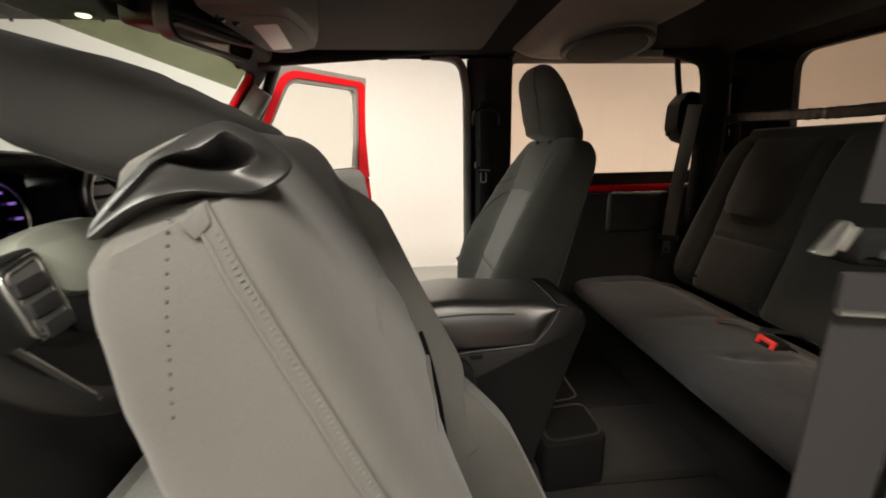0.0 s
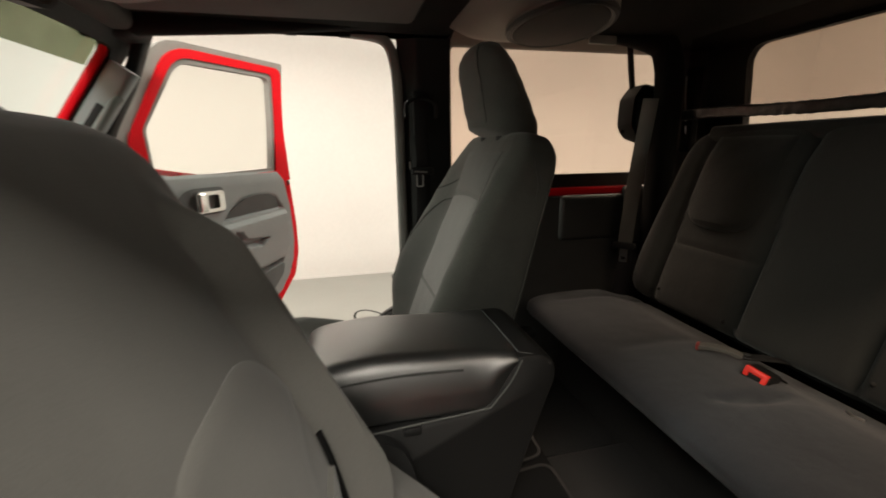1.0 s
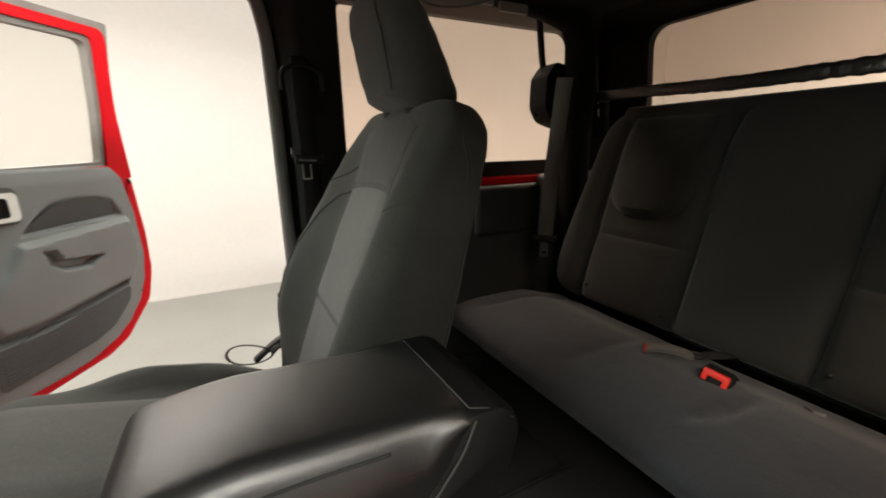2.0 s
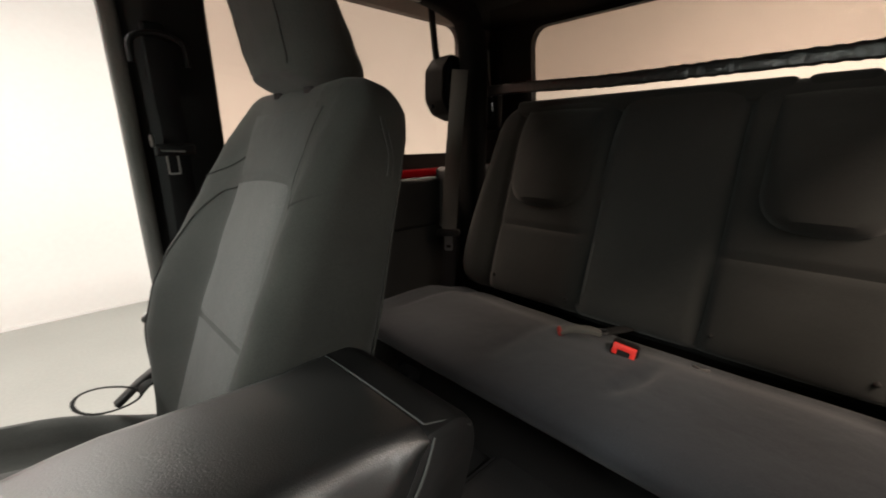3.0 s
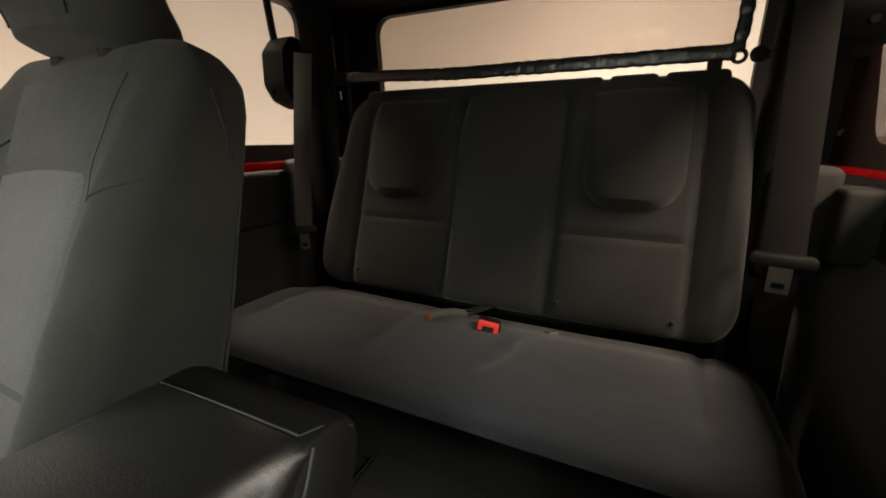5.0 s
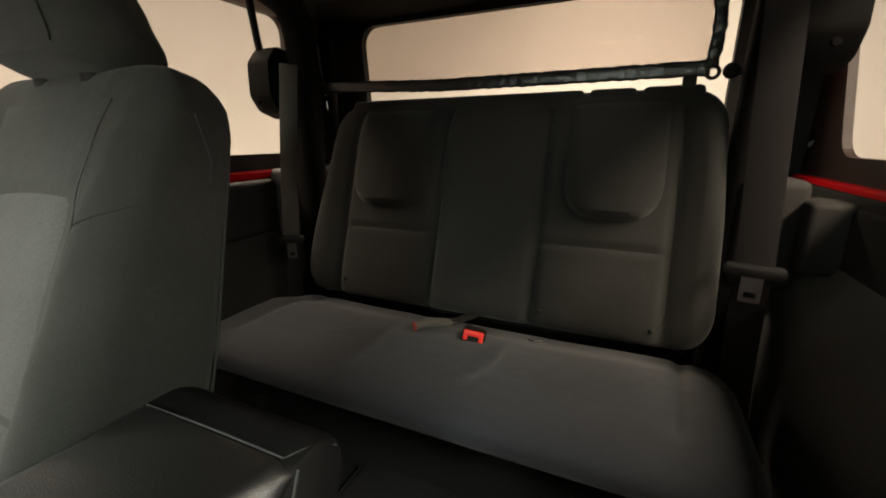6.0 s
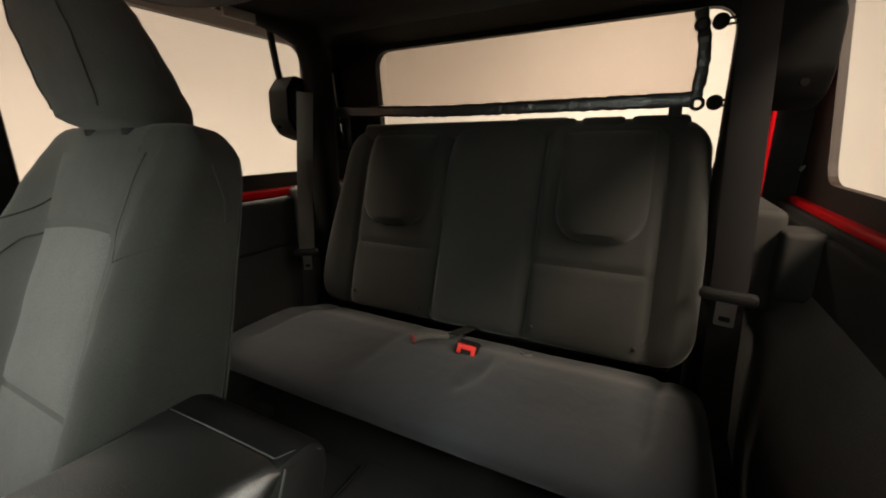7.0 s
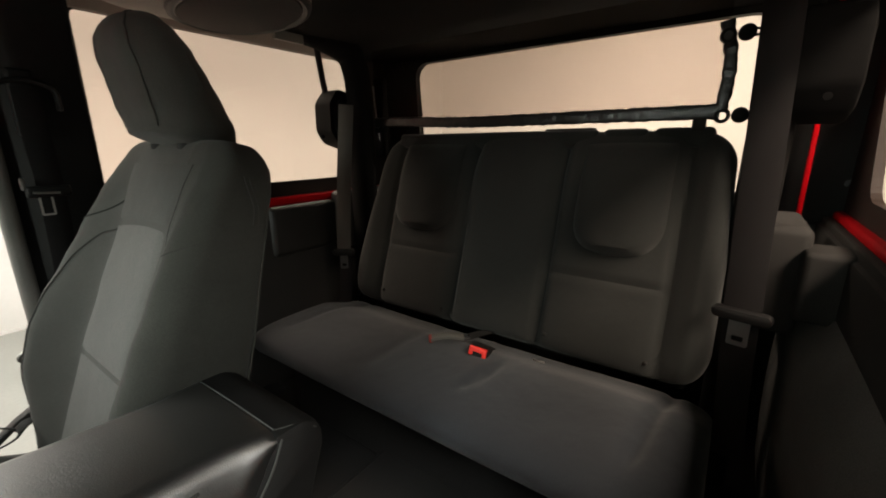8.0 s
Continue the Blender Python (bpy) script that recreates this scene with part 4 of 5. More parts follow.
def bucket_seat(m, angle, folded):
    lab = "grey cloth front seat tilted forward for rear access" if folded else "grey cloth front seat with upright backrest"
    t = thing("bucket_seat", lab, "seat", m, "front seats")
    lean = pose(0, 0, 0, 0, angle, 0)      # +angle leans the back rearward

    def at(y, h, f):
        return lean @ Vector((-f, y, h))

    puff = 0.042 if folded else 0.0
    WIDTH = WIDTH_FOLDED if folded else WIDTH_UPRIGHT
    crest = 0.575 if folded else 0.585

    def profile(y, h):
        return seat_front(y, min(h, 0.6), WIDTH, BOLSTER_UPRIGHT if y > 0 and not folded else BOLSTER) + puff * step(-0.1, 0.15, h) * step(0.5, 0.9, abs(y) / 0.25)

    def skin(y, h):
        """Forward reach of the padding at a point of its front."""
        w = lerp_table(WIDTH, h)
        c = min(0.999, (min(abs(y), w * 0.999) / w) ** (1 / 0.30))
        f1 = profile(y, h)
        edge = 1 - 0.6 * max(0, abs(y) / w - 0.8)
        return (f1 + REAR) / 2 + (f1 - REAR) / 2 * math.sqrt(1 - c * c) ** 0.42 * edge

    def hollow(y, h):
        """Rear face of the tilted back, curving forward towards the hinge."""
        return 0.050 * step(-0.14, 0.04, y) * (1 - step(0.132, 0.160, y)) * (max(0.0, 0.25 - h) / 0.21) ** 1.4

    rows = []
    hs = [-0.06, -0.03] + [0.02 * k for k in range(31)] + [crest + q for q in (0.032, 0.041, 0.048, 0.0535)]
    for h in hs:
        w = lerp_table(WIDTH, h)
        shrink = 1.0
        if h > crest:
            shrink = math.sqrt(max(0.02, 1 - ((h - crest) / 0.055) ** 2))
        if h < 0:
            shrink = 0.94 + h
        ring = []
        for side_sign in (1, -1):
            for k in range(72):
                y = side_sign * w * math.cos(math.pi * k / 72)
                c = min(1.0, abs(y) / w) ** (1 / 0.30)
                q = math.sqrt(max(0.0, 1 - c * c))
                f1 = profile(y, h)
                mid, half = (f1 + REAR) / 2, (f1 - REAR) / 2
                edge = 1 - 0.6 * max(0, abs(y) / w - 0.8)
                f = mid + (half * q ** 0.42 * edge if side_sign > 0 else -half * q ** 0.25) * (0.45 + 0.55 * shrink)
                yy = y * (0.84 + 0.16 * shrink)
                if folded and side_sign < 0:      # rolled inboard edge of the rear face
                    f += hollow(y, h) - 0.045 * step(0.128, 0.160, y) * (1 - 1.05 * step(0.156, 0.198, y)) * step(0.0, 0.15, h) * (1 - step(0.455, 0.56, h))
                if folded:      # hollow under the tilt handle
                    dent = math.exp(-((yy + 0.205) / 0.032) ** 2 - ((h - 0.590) / 0.020) ** 2)
                    f += 0.030 * dent if side_sign < 0 else 0.0
                    yy += 0.030 * dent
                ring.append(at(yy, h, f))
        rows.append(ring)
    back = part("backrest", shell(rows), CLOTH_LIT if folded else CLOTH, t)
    if not folded:
        # inboard bolster faces take a darker cloth colour that stands for their shade
        back.data.materials.append(CLOTH_SHADED)
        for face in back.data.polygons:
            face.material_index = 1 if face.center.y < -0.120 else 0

    def surf(u, v, y0, y1, h0, h1):
        y, h = y0 + (y1 - y0) * u, h0 + (h1 - h0) * v
        f = skin(y, h)
        e = 0.004
        dy = (skin(y + e, h) - skin(y - e, h)) / (2 * e)
        dh = (skin(y, h + e) - skin(y, h - e)) / (2 * e)
        n = lean.to_3x3() @ Vector((-1, -dy, -dh)).normalized()
        return at(y, h, f), n

    def crest_line(u):
        return 0.456 + 0.008 * u * (1 - u) * 4 + 0.010 * (1 - u)

    def upper(u, v):
        y0, y1 = -0.108 - 0.040 * v, 0.122 + 0.006 * v
        return surf(u, v, y0, y1, crest_line(u) + 0.003, 0.592)

    part("lower_insert", patch(lambda u, v: surf(u, v, -0.108, 0.122, 0.192, crest_line(u)), 16, 24, 0.003), CLOTH_PALE, t, "paler grey woven centre insert")
    part("lumbar_insert", patch(lambda u, v: surf(u, v, -0.108, 0.122, -0.01, 0.192), 16, 14, 0.003), CLOTH_PALE, t, "paler grey woven lumbar insert")
    part("upper_insert", patch(upper, 16, 12, 0.002), CLOTH_MID, t, "grey woven upper insert")
    for s in (-1, 1):
        # curved seams across and down the bolsters
        outboard = ([(0.118, 0.505), (0.165, 0.478), (0.215, 0.455)], [(0.118, 0.445), (0.160, 0.425), (0.198, 0.35), (0.214, 0.22), (0.212, 0.06)])
        inboard = ([(0.126, 0.425), (0.190, 0.432), (0.232, 0.450), (0.246, 0.462)], [(0.148, 0.588), (0.130, 0.53), (0.116, 0.47), (0.126, 0.425)])
        for way in outboard if s > 0 else inboard if not folded else ():
            pts = []
            for q in smooth_path([(y, h, 0) for y, h in way], 8):
                p, n = surf(0, 0, s * q.x, 0, q.y, 0)
                pts.append(p + n * (0.0012 if s > 0 else 0.0003))
            part("seam", tube(pts, 0.0013 if s > 0 else 0.0008, 6, up=(0, 0.3, 1)), SEAM, t)
        # back edge piping
        if folded:
            continue
        pts = [at(s * (lerp_table(WIDTH, h) * 0.985), h, REAR + 0.018) for h in [0.03 * k for k in range(20)]]
        part("piping", tube(pts, 0.0022, 6, up=(1, 0, 0)), CLOTH_SHADED, t)
        # double stitching on the shoulder
        for d in (0.0, 0.009):
            pts = [at(s * (lerp_table(WIDTH, h) * 1.0 + 0.0005), h, -0.006 + d + 0.02 * step(0.52, 0.58, h)) for h in [0.50 + 0.008 * k for k in range(11)]]
            part("stitching", tube(pts, 0.0010, 6, up=(1, 0, 0)), SEAM, t)
    # headrest: front nearly upright, back sloping forward to the crown
    rows = []
    n = 30
    fr = [(0.612, 0.065), (0.620, 0.108), (0.635, 0.112), (0.68, 0.134), (0.72, 0.150), (0.76, 0.168), (0.79, 0.174), (0.815, 0.168), (0.832, 0.148), (0.838, 0.125)]
    re = [(0.612, -0.03), (0.63, -0.046), (0.66, -0.036), (0.70, -0.006), (0.74, 0.026), (0.78, 0.058), (0.81, 0.088), (0.832, 0.112), (0.838, 0.118)]
    wd = [(0.612, 0.09), (0.63, 0.115), (0.67, 0.127), (0.73, 0.128), (0.78, 0.122), (0.805, 0.110), (0.825, 0.085), (0.835, 0.05), (0.838, 0.03)]
    for i in range(n + 1):
        h = 0.612 + 0.226 * (0.5 - 0.5 * math.cos(math.pi * i / n))
        f0, f1, wid = lerp_table(re, h), lerp_table(fr, h), lerp_table(wd, h)
        hh = 0.587 + (h - 0.612) * 1.27 if folded else 0.629 + (h - 0.612) * 0.925
        if folded:
            f0 = lerp_table(re, min(hh + 0.025, 0.80)) + max(0.0, hh - 0.775) * 0.80 + max(0.0, hh - 0.77) * 0.36
            f1 = max(f1 + 0.055 * step(0.63, 0.74, h), f0 + 0.03)
        ring = []
        for j in range(40):
            a = 2 * math.pi * j / 40
            c, s2 = math.cos(a), math.sin(a)
            y = wid * math.copysign(abs(c) ** 0.55, c)
            f = (f0 + f1) / 2 + (f1 - f0) / 2 * math.copysign(abs(s2) ** 0.62, s2)
            if s2 > 0:
                f -= 0.022 * (y / 0.128) ** 2
            ring.append(at(y, hh, f + (0.012 if folded else 0)))
        rows.append(ring)
    hr = part("headrest", shell(rows), CLOTH_HEAD_SHADED if folded else CLOTH, t, "charcoal cloth headrest")
    for s in (-1, 1):
        pts = []
        for i in range(6, n - 3):
            row = rows[i]
            pts.append(row[7] if s > 0 else row[13])
        pts = [p + lean.to_3x3() @ Vector((-0.0015, 0, 0)) for p in pts]
        part("seam", tube(pts, 0.0014, 6, up=(0, 1, 0)), CLOTH, hr)
    for s in (-1, 1):
        part("headrest_post", tube([at(s * 0.06, 0.55, 0.03), at(s * 0.06, 0.64, 0.05)], 0.007, 10), PLASTIC, t)
        part("post_collar", tube([at(s * 0.06, 0.622, 0.043), at(s * 0.06, 0.632, 0.046)], 0.016, 14), PLASTIC, t)

    # cushion
    def cushion_top(x, y):
        k = step(0.56, 0.84, abs(y) / 0.25)
        hump = step(-0.58, -0.40, x) * step(-0.08, -0.30, x)
        return 0.022 + 0.24 * (-0.29 - x) - 0.02 * step(-0.58, -0.70, x) + 0.052 * k * hump

    reach = 0.565 if folded else 0.71
    rows = []
    xs = [0.03 - reach * k / 26 for k in range(27)]
    for i, x in enumerate(xs):
        q = min(1.0, min(i + 0.4, 26.4 - i) / 3.0)
        e = math.sqrt(max(0.03, 1 - (1 - q) ** 2))
        w = 0.25 - 0.015 * step(-0.35, -0.53, x)
        ring = []
        for side_sign in (1, -1):
            for k in range(30):
                c = math.cos(math.pi * k / 30)
                q = math.sqrt(max(0.0, 1 - abs(c) ** (2 / 0.42)))
                y = side_sign * w * c * (0.85 + 0.15 * e)
                top, bot = cushion_top(x, y), -0.10
                z = (top + bot) / 2 + side_sign * (top - bot) / 2 * q ** 0.5 * e
                ring.append(Vector((x, y, z)))
        rows.append(ring)
    cush = part("cushion", shell(rows), CLOTH, t)
    cush.location = (-0.02, 0, 0.0)

    def csurf(u, v):
        x, y = -0.10 - (reach - 0.18) * v, -0.135 + 0.27 * u
        e = 0.004
        dx = (cushion_top(x + e, y) - cushion_top(x - e, y)) / (2 * e)
        dy = (cushion_top(x, y + e) - cushion_top(x, y - e)) / (2 * e)
        return Vector((x - 0.02, y, cushion_top(x, y))), Vector((-dx, -dy, 1)).normalized()

    part("cushion_insert", patch(csurf, 12, 16, 0.007), CLOTH_PALE, t, "paler grey woven cushion insert")
    part("base", block(-0.50, 0.0, -0.215, 0.215, -0.13, -0.05, 0.02, 3), PLASTIC, t)
    for s in (-1, 1):
        part("seat_rail", block(-0.48, 0.05, s * 0.19 - 0.025, s * 0.19 + 0.025, 0.622 - m.translation.z, -0.125, 0.006), PLASTIC, t)
        part("recliner_cover", slab(lens_loop([(-0.09, -0.05), (0.03, -0.06), (0.07, 0.0), (0.05, 0.09), (-0.01, 0.11), (-0.06, 0.05)]), lambda u, v, w: Vector((u, s * (0.245 + w), v)), 0.03, 0.012), PLASTIC, t)
    if folded:
        # tilt release handle round the outer shoulder
        def closed_curve(pts, n=57):
            lp = pts[-1:] + pts + pts[:2]
            q = [Vector(p) for p in lp]
            out = []
            m = len(pts)
            for i in range(n):
                g = i * m / n
                k = int(g)
                f = g - k
                a, b2, c2, d = q[k], q[k + 1], q[k + 2], q[min(k + 3, len(q) - 1)]
                out.append(0.5 * (2 * b2 + (c2 - a) * f + (2 * a - 5 * b2 + 4 * c2 - d) * f * f + (3 * b2 - a - 3 * c2 + d) * f ** 3))
            return out

        rim = closed_curve([(0.0874, -0.216, 0.5792), (0.0606, -0.224, 0.5822), (0.0347, -0.232, 0.5833), (0.0096, -0.238, 0.5804), (-0.0125, -0.236, 0.5734), (-0.0299, -0.222, 0.5609),
                            (-0.0399, -0.200, 0.5541), (-0.0573, -0.186, 0.5559), (-0.0674, -0.178, 0.5611), (-0.0689, -0.174, 0.5714), (-0.0631, -0.173, 0.5873), (-0.0561, -0.176, 0.6006),
                            (-0.0404, -0.182, 0.6167), (-0.0233, -0.190, 0.6203), (-0.0010, -0.196, 0.6174), (0.0199, -0.200, 0.6151), (0.0465, -0.204, 0.6054), (0.0673, -0.208, 0.5963), (0.0840, -0.212, 0.5865)])
        mouth = closed_curve([(0.0068, -0.212, 0.6100), (0.0054, -0.212, 0.6083), (0.0027, -0.213, 0.6048), (-0.0028, -0.213, 0.6000), (-0.0115, -0.211, 0.5926), (-0.0261, -0.208, 0.5837), (-0.0405, -0.205, 0.5791), (-0.0491, -0.203, 0.5785), (-0.0544, -0.203, 0.5804), (-0.0570, -0.203, 0.5836), (-0.0555, -0.205, 0.5898), (-0.0517, -0.207, 0.5960), (-0.0452, -0.210, 0.6056), (-0.0332, -0.213, 0.6035), (-0.0238, -0.215, 0.6024), (-0.0157, -0.215, 0.6039), (-0.0071, -0.214, 0.6068), (-0.0004, -0.213, 0.6089), (0.0046, -0.212, 0.6101)])
        heart = Vector((0.03, -0.11, 0.55))
        deep = Vector((-0.026, -0.178, 0.592))
        lip = [step(0.40, 0.55, i / 57) for i in range(57)]      # 1 along the overhanging upper edge
        rows = []
        for k, low, high in ((0.0, -0.012, -0.012), (0.0, 0.001, 0.001), (0.03, 0.005, 0.005), (0.12, 0.006, 0.006), (0.35, 0.003, 0.006), (0.65, 0.0, 0.006), (0.88, -0.001, 0.005), (0.97, -0.0015, 0.0035), (1.0, -0.002, 0.0)):
            ring = []
            for p, q, g in zip(rim, mouth, lip):
                v = p.lerp(q, k)
                v = v + (v - heart).normalized() * (low + (high - low) * g)
                ring.append(at(v.y, v.z, v.x))
            rows.append(ring)
        for k in (0.12, 0.3, 0.5, 0.7, 0.85, 0.96):
            rows.append([at(v.y, v.z, v.x) for v in (q.lerp(deep, k) + (q - heart).normalized() * (-0.002 * (1 - g) - 0.006 * math.sin(math.pi * k)) for q, g in zip(mouth, lip))])
        part("tilt_handle", shell(rows, cap=True), PLASTIC_HANDLE, t, "black moulded tilt release handle")
        # arched back panel with its seam
        arch = rounded(-0.180, 0.133, -0.02, 0.375, (0.075, 0.15, 0.02, 0.02), 8)
        def panel_at(u, v):
            return -0.041 + hollow(u, v) + 0.006 * step(0.02, -0.17, u)

        rows = []
        for inset, rise in ((0.0, -0.004), (0.0, 0.003), (-0.0025, 0.0048)):
            rows.append([at(u, v, panel_at(u, v) - rise) for u, v in (offset_loop(arch, inset) if inset else arch)])
        for k in (0.9, 0.75, 0.6, 0.45, 0.3, 0.15, 0.03):
            ring = []
            for u, v in arch:
                u2, v2 = -0.02 + (u + 0.02) * k, 0.19 + (v - 0.19) * k
                ring.append(at(u2, v2, panel_at(u2, v2) - 0.005))
            rows.append(ring)
        bp = part("back_panel", shell(rows), CLOTH_LIT, t, "arched cloth back panel")
        # raised black strip painting the shade in the panel edge gap
        gap = [(0.129, 0.236), (0.128, 0.20), (0.128, 0.16), (0.128, 0.11), (0.128, 0.05), (0.128, -0.01)]
        part("gap_shade", tube(smooth_path([at(u, v, panel_at(u, v) - 0.0055) for u, v in gap], 6), 0.0045, 6, up=(0, 1, 0)), REEL_BLACK, bp, "black strip for the shaded gap along the panel edge")
        # loose cover flap behind the hinge
        rows = []
        for k in range(19):
            z = 0.19 - 0.48 * k / 18
            ring = []
            for o, ys in ((0.0, np.linspace(-0.235, 0.235, 60)), (-0.02, np.linspace(0.235, -0.235, 60))):
                for y in ys:
                    roll = 0.050 - 0.466 * z + 0.06 * step(0.15, -0.05, z)
                    flush = -0.029 - 0.09 * z
                    ring.append(Vector((flush + (roll - flush) * step(0.144, 0.168, y) + o + 0.004 * math.sin(9 * y + 8 * z), y, z)))
            rows.append(ring)
        part("cover_flap", shell(rows), CLOTH_LIT, t, "loose cloth flap of the seat cover")
        # zipper tape and stitch holes down the outer side
        def side_at(h, f):
            return at(-(lerp_table(WIDTH, h) + 0.0005), h, f)

        tape = [side_at(h, -0.008) for h in [0.04 + 0.025 * k for k in range(22)]]
        z = part("zip_tape", flat(tape, 0.016, 0.0035, up=(0, -1, 0)), CLOTH_LIT, t, "sewn closing strip down the seat side")
        part("tape_hem", tube([side_at(h, -0.002) + Vector((0, -0.0015, 0)) for h in [0.04 + 0.025 * k for k in range(22)]], 0.0022, 6), CLOTH_LIT, z)
        part("tape_end", slab(corner_loop([(0.010, 0.558), (-0.016, 0.566), (-0.012, 0.548), (0.004, 0.542)], 0.003), lambda u, v, w: at(-(lerp_table(WIDTH, v) + 0.0005 + w), v, u), 0.004, 0.0015), CLOTH_LIT, z)
        tooth = None
        for k in range(90):
            h = 0.05 + 0.0055 * k
            if tooth is None:
                tooth = part("zip_tooth", block(-0.0020, 0.0020, -0.0006, 0.0006, -0.0008, 0.0008, 0), THREAD, z)
                ob = tooth
            else:
                ob = new("zip_tooth", tooth.data)
                ob.parent = z
            ob.matrix_local = Matrix.Translation(side_at(h, -0.012) + Vector((0, -0.002, 0))) @ lean
        for k in range(15):
            h = 0.566 - 0.0085 * k - 0.0001 * k * k
            f = 0.017 + 0.068 * (0.566 - h) / 0.115 - 0.06 * (0.566 - h) ** 2
            b = bmesh.new()
            bmesh.ops.create_uvsphere(b, u_segments=8, v_segments=5, radius=0.0017)
            part("stitch_hole", moved(b, Matrix.Translation(side_at(h, f) + Vector((0, 0.0009, 0)))), SEAM, t)
    else:
        # looped pull strap beside the cushion
        loop = [Vector((-0.222 + 0.050 * math.cos(a), 0.190 + 0.020 * math.sin(a) * (1.2 - 0.5 * math.cos(a)), 0.070 + 0.014 * math.sin(a) - 0.01 * math.cos(a))) for a in np.linspace(0, 2 * math.pi, 25)[:-1]]
        part("pull_strap", flat(loop, 0.007, 0.0025, up=(0, 0.2, 1), closed=True), TRIM, t, "black webbing pull loop")
        part("strap_tail", flat(smooth_path([(-0.176, 0.190, 0.062), (-0.160, 0.196, 0.072), (-0.140, 0.205, 0.070)], 5), 0.024, 0.006), TRIM, t)
        part("side_lever", sweep([(-0.135, 0.225, 0.086), (-0.170, 0.225, 0.066), (-0.212, 0.225, 0.034)], rounded(-0.012, 0.012, -0.006, 0.006, 0.004, 3)), PLASTIC_HANDLE, t, "black release lever beside the cushion")
    return t


bucket_seat(pose(0.66, 0.362, 0.85), 15, False)
bucket_seat(pose(0.40, -0.40, 0.895), -25, True)


# ---- centre console ----
def console():
    t = thing("centre_console", "black centre console with padded leather armrest lid", "console", pose(0, 0, 0.62))
    prof = [(-0.14, 0.02), (0.60, 0.0), (0.625, 0.10), (0.685, 0.30), (0.730, 0.430), (0.725, 0.462), (0.70, 0.478), (0.655, 0.479), (0.60, 0.388), (0.30, 0.372), (0.24, 0.33), (-0.10, 0.30)]
    loop = corner_loop(prof, [0.02, 0.04, 0.05, 0.05, 0.02, 0.015, 0.01, 0.008, 0.03, 0.02, 0.03, 0.04])
    rows = []
    for y, g in ((-0.118, -0.012), (-0.112, -0.003), (-0.10, 0.0), (0.10, 0.0), (0.112, -0.003), (0.118, -0.012)):
        lp = offset_loop(loop, g) if g else loop
        rows.append([Vector((u, y, v)) for u, v in lp])
    part("body", shell(rows), PLASTIC_CONSOLE, t)
    # lid: leather-wrapped, flat on top, with sloping flanks
    rows = []
    xs = [0.298, 0.300, 0.306, 0.318, 0.335] + [0.36 + 0.03 * k for k in range(9)] + [0.62, 0.645, 0.653, 0.656]
    for i, x in enumerate(xs):
        e = {0: 0.45, 1: 0.62, 2: 0.80, 3: 0.93, 4: 0.985}.get(i, 1.0)
        e = {len(xs) - 1: 0.93, len(xs) - 2: 0.985}.get(i, e)
        top, bot = 0.496 - 0.010 * step(0.42, 0.30, x) - 0.014 * max(0.0, x - 0.42) / 0.235, 0.385 + 0.080 * step(0.60, 0.662, x)
        low = min(bot + 0.055, top - 0.012)
        k = 0.92 + 0.08 * e
        loop = corner_loop([(0.112 * k, bot), (0.117 * k, low), (0.100 * k, top), (-0.100 * k, top), (-0.117 * k, low), (-0.112 * k, bot)], [0.008, 0.02, 0.024, 0.024, 0.02, 0.008], 7)
        mid = (top + bot) / 2
        rows.append([Vector((x, y, mid + (z - mid) * e + (0.004 * (1 - (y / 0.1) ** 2) if z > top - 0.004 else 0.0))) for y, z in loop])
    lid = part("armrest_lid", shell(rows), LEATHER, t, "black leather padded lid")
    for s in (-1, 1):
        part("lid_seam", tube(smooth_path([(0.325, s * 0.108, 0.458), (0.38, s * 0.1085, 0.465), (0.46, s * 0.1085, 0.468), (0.56, s * 0.109, 0.464)], 6), 0.002, 6), SEAM, lid)
    # bright joint line between lid and rear housing
    jl = [(0.659, 0.100, 0.480), (0.660, 0.0, 0.4815), (0.661, -0.100, 0.480)]
    part("joint_line", tube(smooth_path(jl, 6), 0.0011, 6), PLASTIC_DARKGREY, t)
    part("side_joint", tube(smooth_path([(0.662, -0.116, 0.472), (0.64, -0.1195, 0.435), (0.605, -0.1195, 0.392)], 5) + [Vector((0.40, -0.1195, 0.378)), Vector((0.30, -0.1195, 0.370))], 0.0016, 6), PLASTIC_HUB, t)
    part("latch", block(0.455, 0.485, -0.124, -0.112, 0.365, 0.38, 0.004), PLASTIC, t)
    # rear face: vents and sockets, tray at its foot
    tilt = pose(0.664, 0, 0.235, 0, 18, 0)
    rf = part("rear_vent", block(-0.006, 0.010, -0.085, 0.085, 0.04, 0.13, 0.006), GLOSS_BLACK, t)
    rf.matrix_local = tilt
    for k in range(4):
        part("vent_slat", block(0.006, 0.014, -0.078, 0.078, 0.052 + 0.02 * k, 0.058 + 0.02 * k, 0.002), PLASTIC, rf)
    part("socket_panel", block(-0.006, 0.010, -0.085, 0.085, -0.08, 0.02, 0.008), GLOSS_BLACK, t).matrix_local = tilt
    outer = rounded(0.630, 0.785, -0.150, 0.150, 0.018)
    tray = part("cup_tray", slab(outer, lambda u, v, w: Vector((u, v, 0.02 + w + 0.10 * (u - 0.70))), 0.125, 0.006), REEL_BLACK, t)
    for y0, y1 in ((-0.142, -0.006), (0.006, 0.142)):
        hole = rounded(0.648, 0.775, y0 + 0.010, y1 - 0.010, 0.022)
        part("tray_rim", ring_slab(offset_loop(hole, 0.007), hole, lambda u, v, w: Vector((u, v, 0.144 + w + 0.10 * (u - 0.70))), 0.004), PLASTIC, tray, "worn glossy rim")
